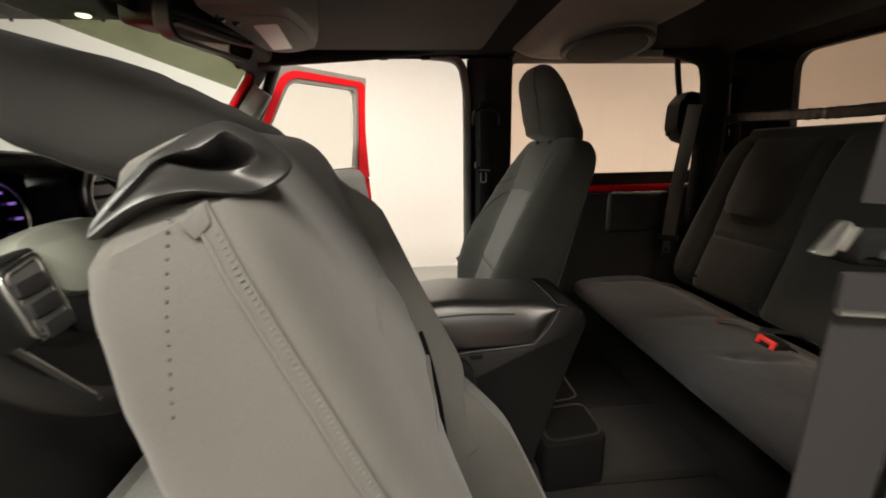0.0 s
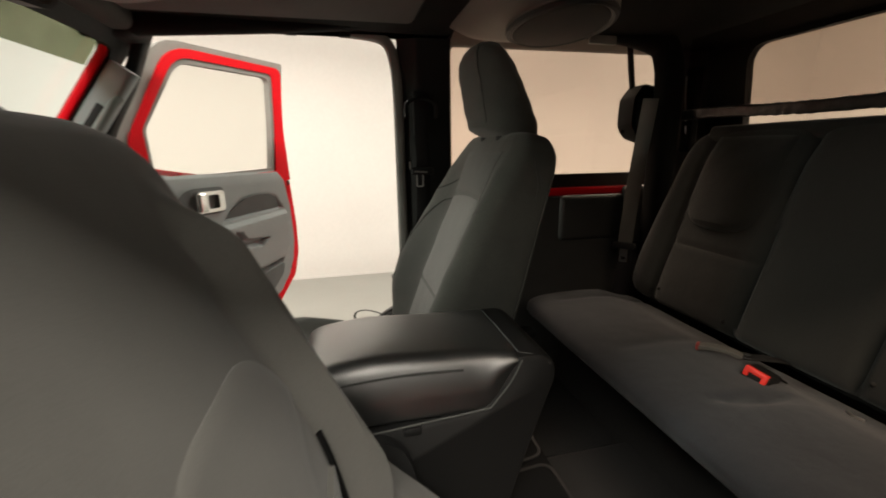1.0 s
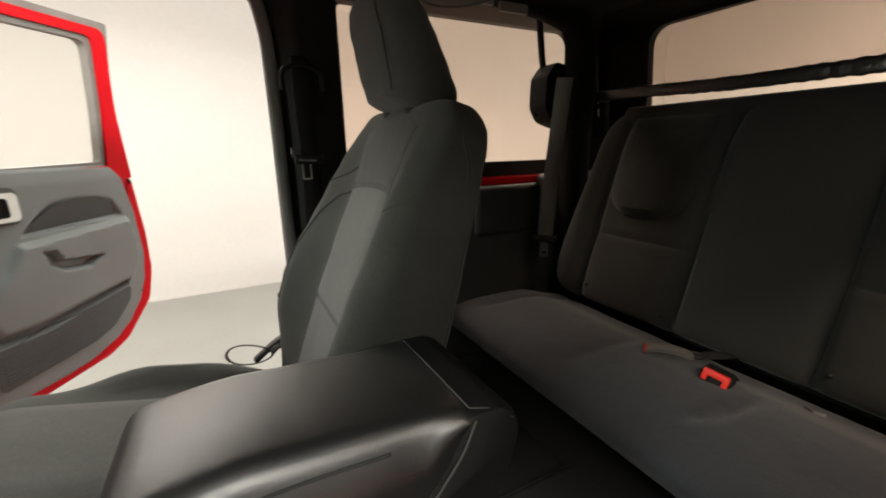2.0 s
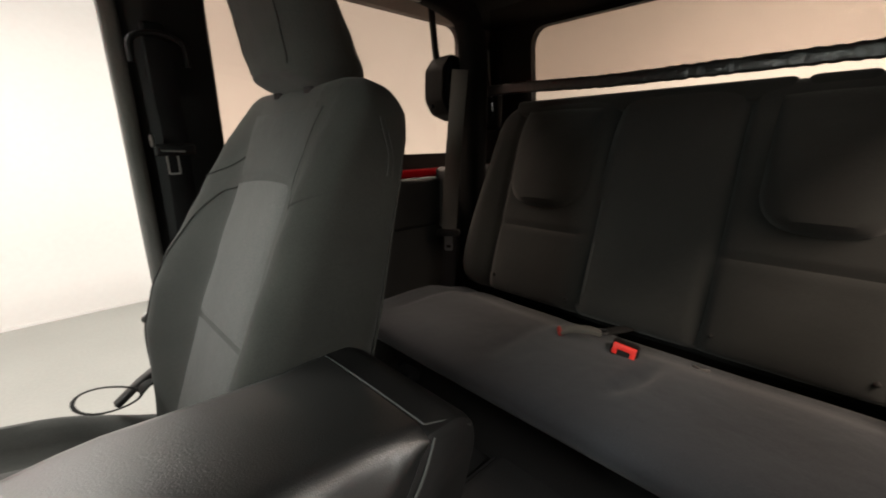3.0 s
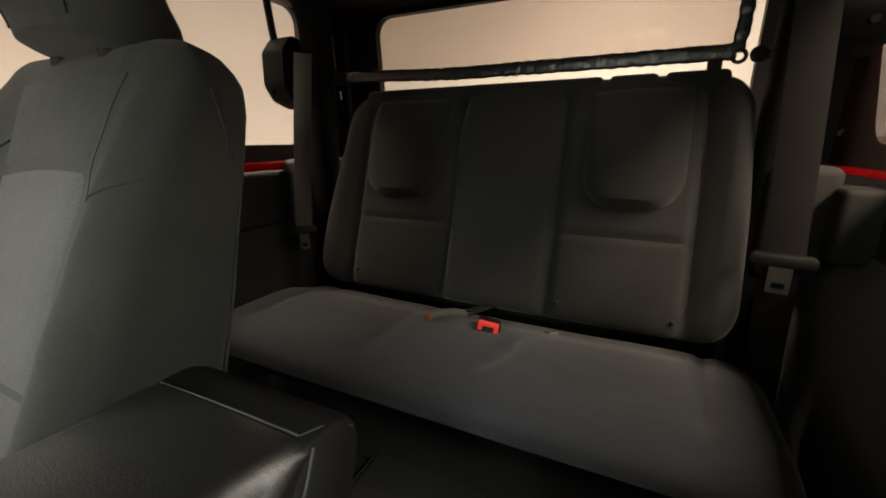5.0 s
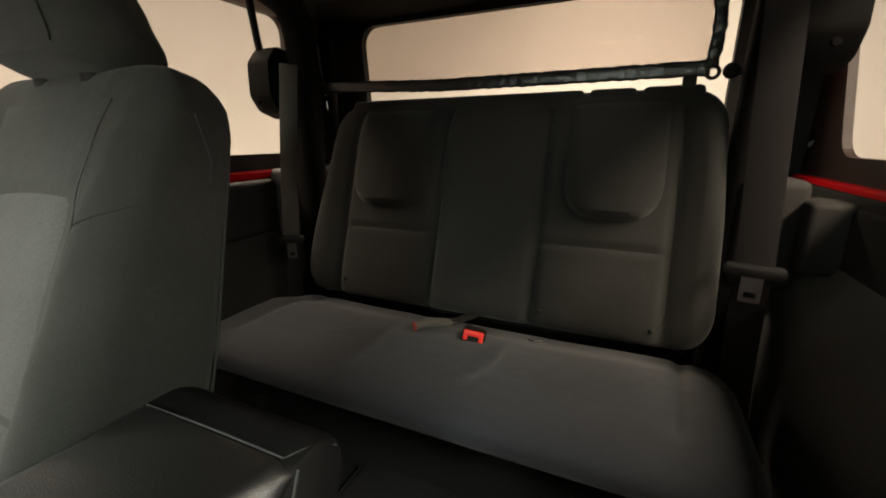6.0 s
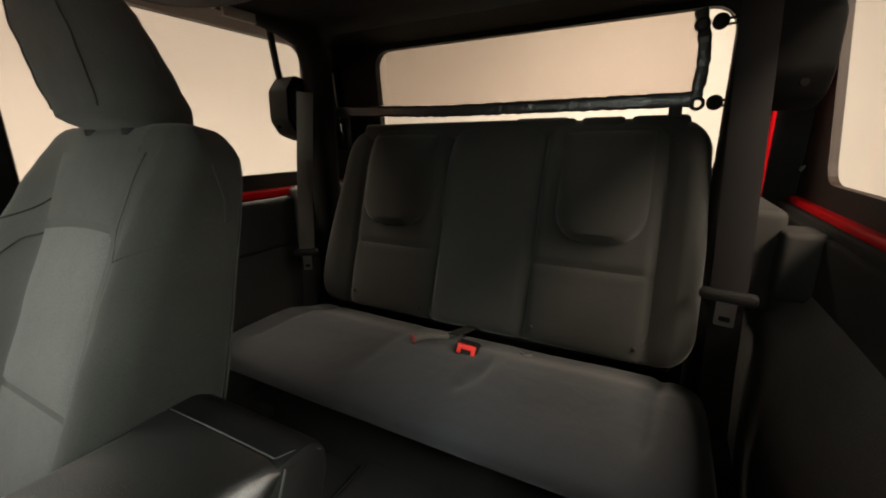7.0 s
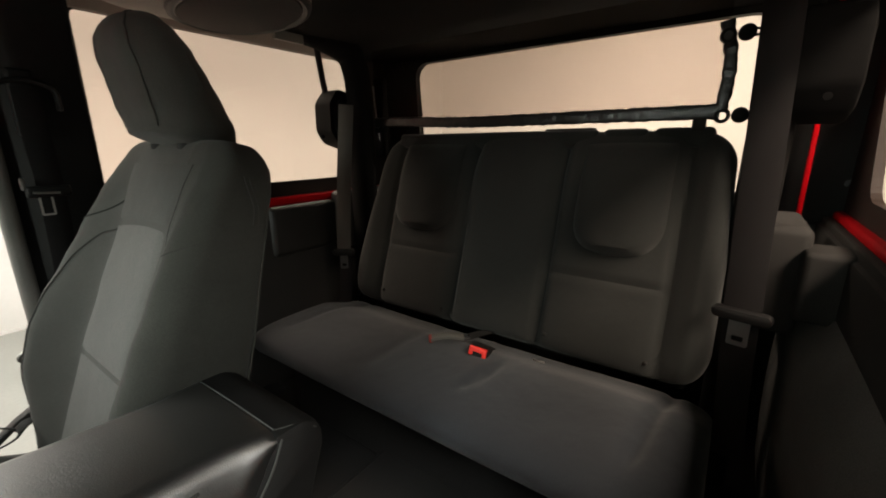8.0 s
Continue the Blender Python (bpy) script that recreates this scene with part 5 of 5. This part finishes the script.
        part("tray_well", slab(hole, lambda u, v, w: Vector((u, v, 0.1435 + w + 0.10 * (u - 0.70))), 0.003), REEL_BLACK, tray)
    # pale line painted for the highlight along the housing edge
    part("joint_edge", tube(smooth_path([(0.6625, -0.100, 0.479), (0.690, -0.109, 0.474), (0.715, -0.116, 0.458)], 5), 0.0011, 6), PLASTIC_HUB, t, "pale line for the edge highlight")
    part("rear_bracket", block(0.712, 0.748, 0.004, 0.036, 0.444, 0.462, 0.007, 3), REEL_BLACK, t)
    return t


console()
structure("tunnel", block(-0.6, 1.2, -0.14, 0.14, 0.62, 0.66, 0.03, 4), CARPET, "black carpet over the transmission tunnel", "floor", True)


# ---- rear bench ----
def bench_top(x, y):
    """Cushion height over its base; x from the front edge."""
    a = abs(y)
    z = 0.334 + 0.004 * step(0.24, 0.40, a)
    z -= 0.006 * math.exp(-((x - 0.16) / 0.09) ** 2) * math.exp(-((a - 0.34) / 0.09) ** 2)
    # sewn creases: beside the centre place, at the end bolster, along the back
    z -= 0.014 * math.exp(-((y + 0.128 + 0.28 * (x - 0.14)) / 0.012) ** 2) * step(0.09, 0.16, x) * step(0.30, 0.22, x)
    z -= 0.003 * math.exp(-((y - 0.118) / 0.02) ** 2) * step(0.03, 0.12, x)
    z -= 0.011 * math.exp(-((y + 0.484 + 0.10 * (x - 0.2)) / 0.013) ** 2) * step(0.05, 0.12, x)
    z -= 0.005 * math.exp(-((y - 0.455) / 0.013) ** 2) * step(0.05, 0.12, x)
    inner = step(0.50, 0.46, a)
    z -= 0.007 * math.exp(-((x - 0.262) / 0.012) ** 2) * inner
    return z - 0.036 * step(0.24, 0.39, x)


SEAMS = (0.105, -0.172)
ROLLS = (0.400, -0.462)


def back_depth(y, h):
    """Forward swell of the rear backrest: three pillows between sewn channels, and end rolls."""
    d = 0.046
    for c in SEAMS:
        d -= 0.017 * math.exp(-((y - c) / 0.010) ** 2)
    for c in ROLLS:
        d -= 0.012 * math.exp(-((y - c) / 0.012) ** 2)
    for a, b in ((ROLLS[1], SEAMS[1]), (SEAMS[1], SEAMS[0]), (SEAMS[0], ROLLS[0])):
        if a < y < b:
            u = 2 * (y - a) / (b - a) - 1
            d += 0.010 * (1 - u ** 4)
            if a != SEAMS[1]:
                d -= 0.010 * math.exp(-((h - 0.255) / 0.008) ** 2) * (1 - u ** 8)
                d += 0.010 * math.exp(-((h - 0.15) / 0.07) ** 2) * (1 - u ** 4)
    if y > ROLLS[0]:
        d += 0.016 * step(0.41, 0.47, y)
    if y < ROLLS[1]:
        d += 0.016 * step(0.47, 0.52, -y)
    return d - 0.022 * step(0.50, 0.63, h)


def rear_bench():
    t = thing("bench_seat", "grey cloth rear bench seat with fold down back, darkened for shade", "seat", pose(0.965, 0, 0.62))
    rows = []
    for y in np.linspace(-0.580, 0.550, 171):
        q = min(1.0, ((0.580 if y < 0 else 0.550) - abs(y)) / (0.085 if y < 0 else 0.055))
        e = math.sqrt(max(0.01, 1 - (1 - q) ** 2))
        ring = []
        for k in range(60):
            a = 2 * math.pi * k / 60
            c, s = math.cos(a), math.sin(a)
            x = 0.2075 + 0.2125 * math.copysign(abs(c) ** 0.5, c) * (0.78 + 0.22 * e)
            top, bot = bench_top(x, y), 0.236 + 0.02 * step(0.1, 0.35, x)
            z = (top + bot) / 2 + (top - bot) / 2 * math.copysign(abs(s) ** 0.6, s) * (0.40 + 0.60 * e)
            if c < 0 and s < 0:
                x += 0.07 * abs(s)
            ring.append(Vector((x, y, z)))
        rows.append(ring)
    part("cushion", shell(rows), CLOTH_CUSHION_SHADED, t, "grey cloth bench cushion, darkened for shade")
    part("front_seam", tube([Vector((0.013 + 0.012 * abs(y / 0.5) ** 3, y, 0.276)) for y in np.linspace(-0.50, 0.48, 30)], 0.0016, 6), SEAM, t)
    # backrest
    lean = pose(0.415, 0, 0.265, 0, 17.5, 0)
    top_h, low_h = 0.635, 0.050
    rows = []
    for i in range(76):
        h = low_h + (top_h - low_h) * i / 75
        q = min(1.0, (top_h - h) / 0.045)
        e = math.sqrt(max(0.02, 1 - (1 - q) ** 2))
        q2 = min(1.0, (h - low_h) / 0.05)
        e *= 0.35 + 0.65 * math.sqrt(max(0.0, 1 - (1 - q2) ** 2))
        # rounded corners, the upper ones cut in further
        k = max(0.0, (h - (top_h - 0.085)) / 0.085)
        rise = 0.085 * (1 - math.sqrt(max(0.0, 1 - k * k)))
        foot = 0.060 * (1 - math.sqrt(max(0.0, 1 - (1 - min(1, (h - low_h) / 0.09)) ** 2)))
        ring = []
        for j in range(220):
            a = 2 * math.pi * j / 220
            c, s = math.cos(a), math.sin(a)
            w = (0.528 - 0.045 * step(0.15, 0.62, h) if c > 0 else 0.560 - 0.012 * step(0.3, 0.6, h)) - rise - foot
            y = w * (2 / math.pi * math.asin(c) * 0.55 + 0.45 * math.copysign(abs(c) ** 0.5, c))
            edge = max(0.0, 1 - max(0.0, (abs(y) - (w - 0.05)) / 0.05) ** 2) ** 0.5
            f = (back_depth(y, h) if s > 0 else -0.055) * (0.25 + 0.75 * edge) * (0.30 + 0.70 * e)
            ring.append(lean @ Vector((-f, y, h)))
        rows.append(ring)
    part("backrest", shell(rows), CLOTH_REAR_SHADED, t, "grey cloth rear backrest, darkened for shade")

    def pad(y0, y1, h0, h1):
        """Head cushion that swells out over a rounded lower lip."""
        mid, half = (y0 + y1) / 2, (y1 - y0) / 2

        def fn(u, v):
            k = max(0.0, (0.34 - v) / 0.34)
            y = mid + half * (1 - 0.97 * k ** 2.6) ** (1 / 2.6) * (2 * u - 1)
            h = h0 + (h1 - h0) * v
            swell = 0.036 * (1 - abs(2 * u - 1) ** 3) * step(-0.02, 0.07, v) * (1 - 0.85 * step(0.2, 1.0, v))
            return lean @ Vector((-back_depth(mid, max(h, 0.30)) + 0.006 - swell, y, h)), lean.to_3x3() @ Vector((-1, 0, 0))
        part("head_pad", patch(fn, 28, 28, 0.010), CLOTH_REAR_SHADED, t)

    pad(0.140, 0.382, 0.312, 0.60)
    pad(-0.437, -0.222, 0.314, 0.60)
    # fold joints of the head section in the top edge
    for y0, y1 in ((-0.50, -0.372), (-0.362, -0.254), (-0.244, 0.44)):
        part("top_edge", block(-0.030, 0.035, y0, y1, 0.59, 0.640, 0.014, 3), CLOTH_REAR_SHADED, t).matrix_local = lean
    # plastic fixing studs near the foot of each pillow
    for y, h in ((0.37, 0.095), (0.13, 0.082), (-0.20, 0.09), (-0.44, 0.085)):
        b = bmesh.new()
        bmesh.ops.create_uvsphere(b, u_segments=10, v_segments=6, radius=0.0055)
        part("stud", moved(b, lean @ Matrix.Translation((-back_depth(y, h) - 0.001, y, h))), TRIM, t)
    # anchors and seat base
    for y, z in ((-0.198, 0.300), (-0.445, 0.298)):
        part("anchor", tube([(0.368, y - 0.015, z), (0.360, y, z + 0.002), (0.368, y + 0.015, z)], 0.003, 8), STEEL, t)
    part("base", block(0.12, 0.42, -0.53, 0.53, 0.0, 0.25, 0.02, 3), CARPET, t)
    part("rear_shell", block(0.04, 0.06, -0.52, 0.50, 0.03, 0.58, 0.01), CARPET, t).matrix_local = lean
    return t


rear_bench()


def rear_buckles():
    t = thing("belt_buckle", "black seat belt buckle with red button on the bench", "belt buckle", pose(1.236, -0.076, 0.945) @ pose(0, 0, 0, 0, 0, -77) @ pose(0, 0, 0, -14, 10, 0))
    part("body", block(-0.027, 0.027, -0.022, 0.034, -0.006, 0.022, 0.007, 3), PLASTIC, t)
    ring = [(-0.0225, 0.0), (-0.0225, 0.0225), (0.0225, 0.0225), (0.0225, 0.0), (0.0125, 0.0), (0.0125, 0.011), (-0.0125, 0.011), (-0.0125, 0.0)][::-1]
    part("button", slab(corner_loop(ring, 0.0022, 3), lambda u, v, w: Vector((u, -0.018 - w, v)), 0.010, 0.0015), RED_PLASTIC, t, "bright red release button")
    part("slot", block(-0.012, 0.012, -0.024, -0.018, -0.001, 0.011, 0.001), TRIM, t)
    part("strap", flat(smooth_path([(0.0, 0.03, 0.008), (0.004, 0.07, 0.006), (0.008, 0.12, -0.02)], 5), 0.040, 0.004), TRIM, t)
    t2 = thing("belt_tongue", "folded grey belt stalk lying on the bench", "seat belt", pose(1.238, 0.022, 0.957) @ pose(0, 0, 0, 0, 0, 37))
    part("stalk", flat(smooth_path([(0.0, 0.046, 0.004), (0.0, 0.02, 0.010), (0.0, -0.015, 0.010), (0.004, -0.040, 0.002)], 6), 0.026, 0.014), WEBBING, t2)
    part("tip", block(-0.013, 0.013, 0.042, 0.052, -0.004, 0.012, 0.004), RED_DULL, t2, "dull red end button")
    part("eyelet", tube([(0.006 + 0.011 * math.cos(a), -0.048 + 0.011 * math.sin(a), 0.004) for a in np.linspace(0, 2 * math.pi, 15)[:-1]], 0.004, 6, closed=True), PLASTIC, t2)
    part("web", flat(smooth_path([(0.008, -0.055, 0.003), (0.02, -0.09, 0.006), (0.05, -0.115, -0.004)], 5), 0.030, 0.004), TRIM, t2)
    return t


rear_buckles()


# ---- rear belts with their reels ----
def rear_belt(top, tongue, foot, turn, wide, cloth, label):
    """turn: degrees by which the belt's face is swung about the upright."""
    t = thing("seat_belt", label, "seat belt", pose(0, 0, 0), "rear seat belts")
    face = (math.cos(radians(turn)), math.sin(radians(turn)), 0.05)
    mid = Vector(tongue) + (Vector(top) - Vector(tongue)) * 0.5 + Vector((-0.006, 0, 0))
    web = [Vector(top), mid, Vector(tongue) + Vector((0, 0, 0.03))]
    part("webbing", flat(smooth_path(web, 10), wide, 0.0016, up=face), cloth, t)
    low = [Vector(tongue) + Vector((0.006, 0, 0.03)), (Vector(tongue) + Vector(foot)) / 2 + Vector((0.010, 0, 0)), Vector(foot)]
    part("lower_webbing", flat(smooth_path(low, 8), wide * 0.96, 0.0016, up=face), WEBBING_SHADED, t)
    m = pose(*tongue, 0, 0, turn)
    grip = wide * 0.80
    tn = part("tongue", moved(slab(rounded(-grip, grip, 0.022, 0.046, 0.011), lambda u, v, w: Vector((0.005 - w, u, v)), 0.018, 0.006), m), PLASTIC, t)
    k = wide / 0.048
    plate = ring_slab(rounded(-0.0135 * k, 0.0135 * k, -0.028, 0.026, 0.004), rounded(-0.0075 * k, 0.0075 * k, -0.019, -0.008, 0.002), lambda u, v, w: Vector((-0.006 + w, u, v)), 0.003)
    part("latch_plate", moved(plate, m), CHROME_DARK, tn, "bright steel latch plate")
    return t


rear_belt((1.420, 0.572, 1.60), (1.384, 0.594, 1.050), (1.350, 0.580, 0.84), 38, 0.050, WEBBING, "grey rear belt hanging beside the roll bar")
# driver side belt gets the webbing copy darkened for shade
rear_belt((1.41, -0.578, 1.72), (1.345, -0.596, 1.108), (1.385, -0.616, 0.80), -12, 0.062, WEBBING_SHADED, "grey rear belt hanging from its reel")


def belt_reel(s, p):
    t = thing("belt_reel", "black octagonal belt reel housing on the roll bar", "belt reel", pose(*p), "belt reels")
    octo = [(0.078, 0.04), (0.040, 0.085), (-0.035, 0.10), (-0.072, 0.055), (-0.075, -0.04), (-0.045, -0.085), (0.02, -0.105), (0.075, -0.06)]
    loop = corner_loop(octo, 0.012, 3)
    part("housing", slab(loop, lambda u, v, w: Vector((u, s * (w - 0.045), v)), 0.09, 0.012), REEL_BLACK, t)
    part("cover", slab(corner_loop([(x * 0.8, z * 0.8) for x, z in octo], 0.012, 3), lambda u, v, w: Vector((u, s * (-0.045 - w), v)), 0.012, 0.005), REEL_BLACK, t)
    part("bolt", tube([(-0.074, s * 0.0, -0.06), (-0.086, s * 0.0, -0.06)], 0.007, 10), REEL_BLACK, t)
    part("hose", tube(smooth_path([(-0.030, s * 0.02, 0.07), (-0.040, s * 0.02, 0.12), (-0.055, s * 0.01, 0.16), (-0.075, s * 0.0, 0.24)], 6), 0.011, 10, up=(1, 0, 0)), TRIM, t, "black cable sleeve up to the roof rail")
    return t


belt_reel(1, (1.468, 0.672, 1.556))
belt_reel(-1, (1.475, -0.658, 1.60))


# ---- front belts on the centre pillars ----
def front_belt():
    t = thing("front_belt", "grey front belt with steel tongue on the pillar", "seat belt", pose(0.645, 0.705, 1.39), "front seat belts")
    part("height_slider", block(-0.022, 0.022, 0.0, 0.025, 0.10, 0.24, 0.008, 3), PLASTIC, t)
    part("guide_loop", tube(smooth_path([(-0.05, -0.012, 0.155), (-0.045, -0.012, 0.20), (0.0, -0.012, 0.215), (0.045, -0.012, 0.20), (0.05, -0.012, 0.155)], 5), 0.006, 8, up=(0, 1, 0)), PLASTIC, t)
    part("webbing", flat(smooth_path([(0.0, -0.018, 0.20), (0.0, -0.02, 0.08), (0.002, -0.022, 0.0), (-0.004, -0.018, -0.25), (-0.02, -0.01, -0.60)], 6), 0.047, 0.0018, up=(0, 1, 0.01)), WEBBING_SHADED, t)
    tn = part("tongue", block(-0.040, 0.036, -0.030, -0.014, -0.030, -0.005, 0.006, 3), PLASTIC, t)
    part("tongue_bar", tube([(-0.03, -0.033, -0.018), (0.014, -0.033, -0.021)], 0.0025, 8), STEEL, tn)
    plate = ring_slab(rounded(-0.012, 0.012, -0.070, -0.024, 0.004), rounded(-0.0085, 0.0085, -0.066, -0.030, 0.002), lambda u, v, w: Vector((u - 0.010, -0.02 - w, v)), 0.003)
    part("latch_plate", plate, STEEL, tn)
    part("stop_button", block(-0.046, -0.038, -0.028, -0.02, -0.012, 0.014, 0.003), CHROME_DARK, tn)
    return t


front_belt()


def driver_belt():
    """Front belt hanging free in the open doorway."""
    t = thing("front_belt", "grey front belt with steel tongue in the open doorway", "seat belt", pose(0.554, -0.787, 1.398), "front seat belts")
    part("webbing", flat(smooth_path([(0.035, 0.0, 0.42), (0.022, 0.0, 0.20), (0.006, 0.0, 0.02)], 8), 0.048, 0.0018, up=(0, 1, 0.01)), WEBBING_SHADED, t)
    part("lower_webbing", flat(smooth_path([(0.0, -0.004, -0.012), (-0.002, -0.004, -0.14), (0.004, 0.0, -0.32), (0.03, 0.01, -0.62)], 8), 0.050, 0.0022, up=(0, 1, 0.01)), WEBBING_SHADED, t)
    tn = part("tongue", slab(corner_loop([(-0.026, -0.006), (0.034, -0.012), (0.036, 0.006), (-0.022, 0.010)], 0.006), lambda u, v, w: Vector((u, 0.006 - w, v)), 0.016, 0.005), REEL_BLACK, t)
    part("latch_plate", slab(corner_loop([(-0.052, 0.002), (-0.041, 0.000), (-0.033, 0.015), (-0.040, 0.017)], 0.003), lambda u, v, w: Vector((u, -0.010 - w, v)), 0.003, 0.001), CHROME_DARK, tn, "bright steel latch plate")
    part("plate_edge", tube([(-0.038, -0.013, 0.003), (-0.032, -0.013, 0.013)], 0.0013, 8), CHROME_DARK, tn)
    part("tongue_bar", tube([(-0.016, -0.012, 0.000), (0.012, -0.013, -0.003), (0.036, -0.013, -0.006)], 0.0022, 8), CHROME_DARK, tn)
    part("stitched_fold", flat([(-0.002, -0.006, -0.010), (-0.002, -0.006, -0.030)], 0.049, 0.004, up=(0, 1, 0.01)), WEBBING_SHADED, tn)
    part("edge_bar", tube([(-0.028, -0.009, -0.028), (0.0, -0.009, -0.031), (0.034, -0.009, -0.035)], 0.0018, 8), CHROME_DARK, tn)
    return t


driver_belt()


# ---- wind screen behind the bench ----
def wind_screen():
    t = thing("wind_screen", "smoked vinyl wind screen with black wrapped hem", "wind screen", pose(1.545, 0, 1.53))

    def hem(y):
        return Vector((0.0, y, 0.002 + 0.012 * step(0.1, 0.5, y)))

    part("bottom_hem", sweep([hem(y) for y in np.linspace(-0.50, 0.56, 120)], rounded(-0.006, 0.006, -0.0165, 0.0165, 0.005, 3), scale=lambda g: 1 + 0.07 * math.sin(61 * g) * math.sin(143 * g) + 0.05 * math.sin(230 * g)), WRAP, t)
    part("side_hem", sweep(smooth_path([(0, -0.500, 0.0), (0, -0.506, 0.06), (0, -0.504, 0.12), (0, -0.490, 0.185)], 10), rounded(-0.006, 0.006, -0.0130, 0.0130, 0.005, 3), up=(0, 1, 0), scale=lambda g: 1 + 0.12 * math.sin(11 * g) * math.sin(37 * g)), WRAP, t)
    b = bmesh.new()
    n = 24
    lo = [b.verts.new((0.001, y, 0.0)) for y in np.linspace(-0.505, 0.56, n)]
    hi = [b.verts.new((0.001, y, 0.255)) for y in np.linspace(-0.495, 0.56, n)]
    for i in range(n - 1):
        b.faces.new((lo[i], lo[i + 1], hi[i + 1], hi[i]))
    ext = bmesh.ops.extrude_face_region(b, geom=b.faces[:])
    bmesh.ops.translate(b, vec=(0.0012, 0, 0), verts=[v for v in ext["geom"] if isinstance(v, bmesh.types.BMVert)])
    part("panel", b, SHADE, t, "smoked see-through vinyl")
    for y, z in ((-0.538, -0.008), (-0.528, 0.155)):
        b = bmesh.new()
        bmesh.ops.create_uvsphere(b, u_segments=16, v_segments=10, radius=0.0165)
        tie = part("ball_tie", moved(b, pose(-0.012, y, z)), TRIM, t, "black bungee ball tie")
        for k in (-0.008, 0.006):
            part("cord", tube(smooth_path([(-0.012, y, z + k), (-0.012, y - 0.03, z + k * 0.7), (-0.02, y - 0.06, z + k * 0.4 + 0.004)], 4), 0.0028, 6), TRIM, tie)
        part("eyelet", tube([(-0.004, y + 0.033 + 0.012 * math.cos(a), z + 0.012 * math.sin(a)) for a in np.linspace(0, 2 * math.pi, 19)[:-1]], 0.004, 6, closed=True, up=(1, 0, 0)), TRIM, tie)
    part("tab", block(-0.004, 0.004, -0.478, -0.45, -0.06, 0.0, 0.003), TRIM, t)
    return t


wind_screen()


def high_stop_lamp():
    t = thing("stop_lamp", "small dark lamp housing behind the bench top", "lamp", pose(1.70, -0.115, 1.496))
    part("housing", block(-0.02, 0.02, -0.075, 0.075, -0.02, 0.014, 0.006, 3), PLASTIC, t)
    part("lens", block(-0.024, -0.018, -0.068, 0.068, -0.012, 0.006, 0.002), GLOSS_BLACK, t)
    part("foot", block(-0.01, 0.01, -0.02, 0.02, -0.27, -0.018, 0.003), PLASTIC, t)
    part("bracket", block(-0.012, 0.143, -0.03, 0.03, -0.285, -0.266, 0.004), PLASTIC, t)
    return t


high_stop_lamp()
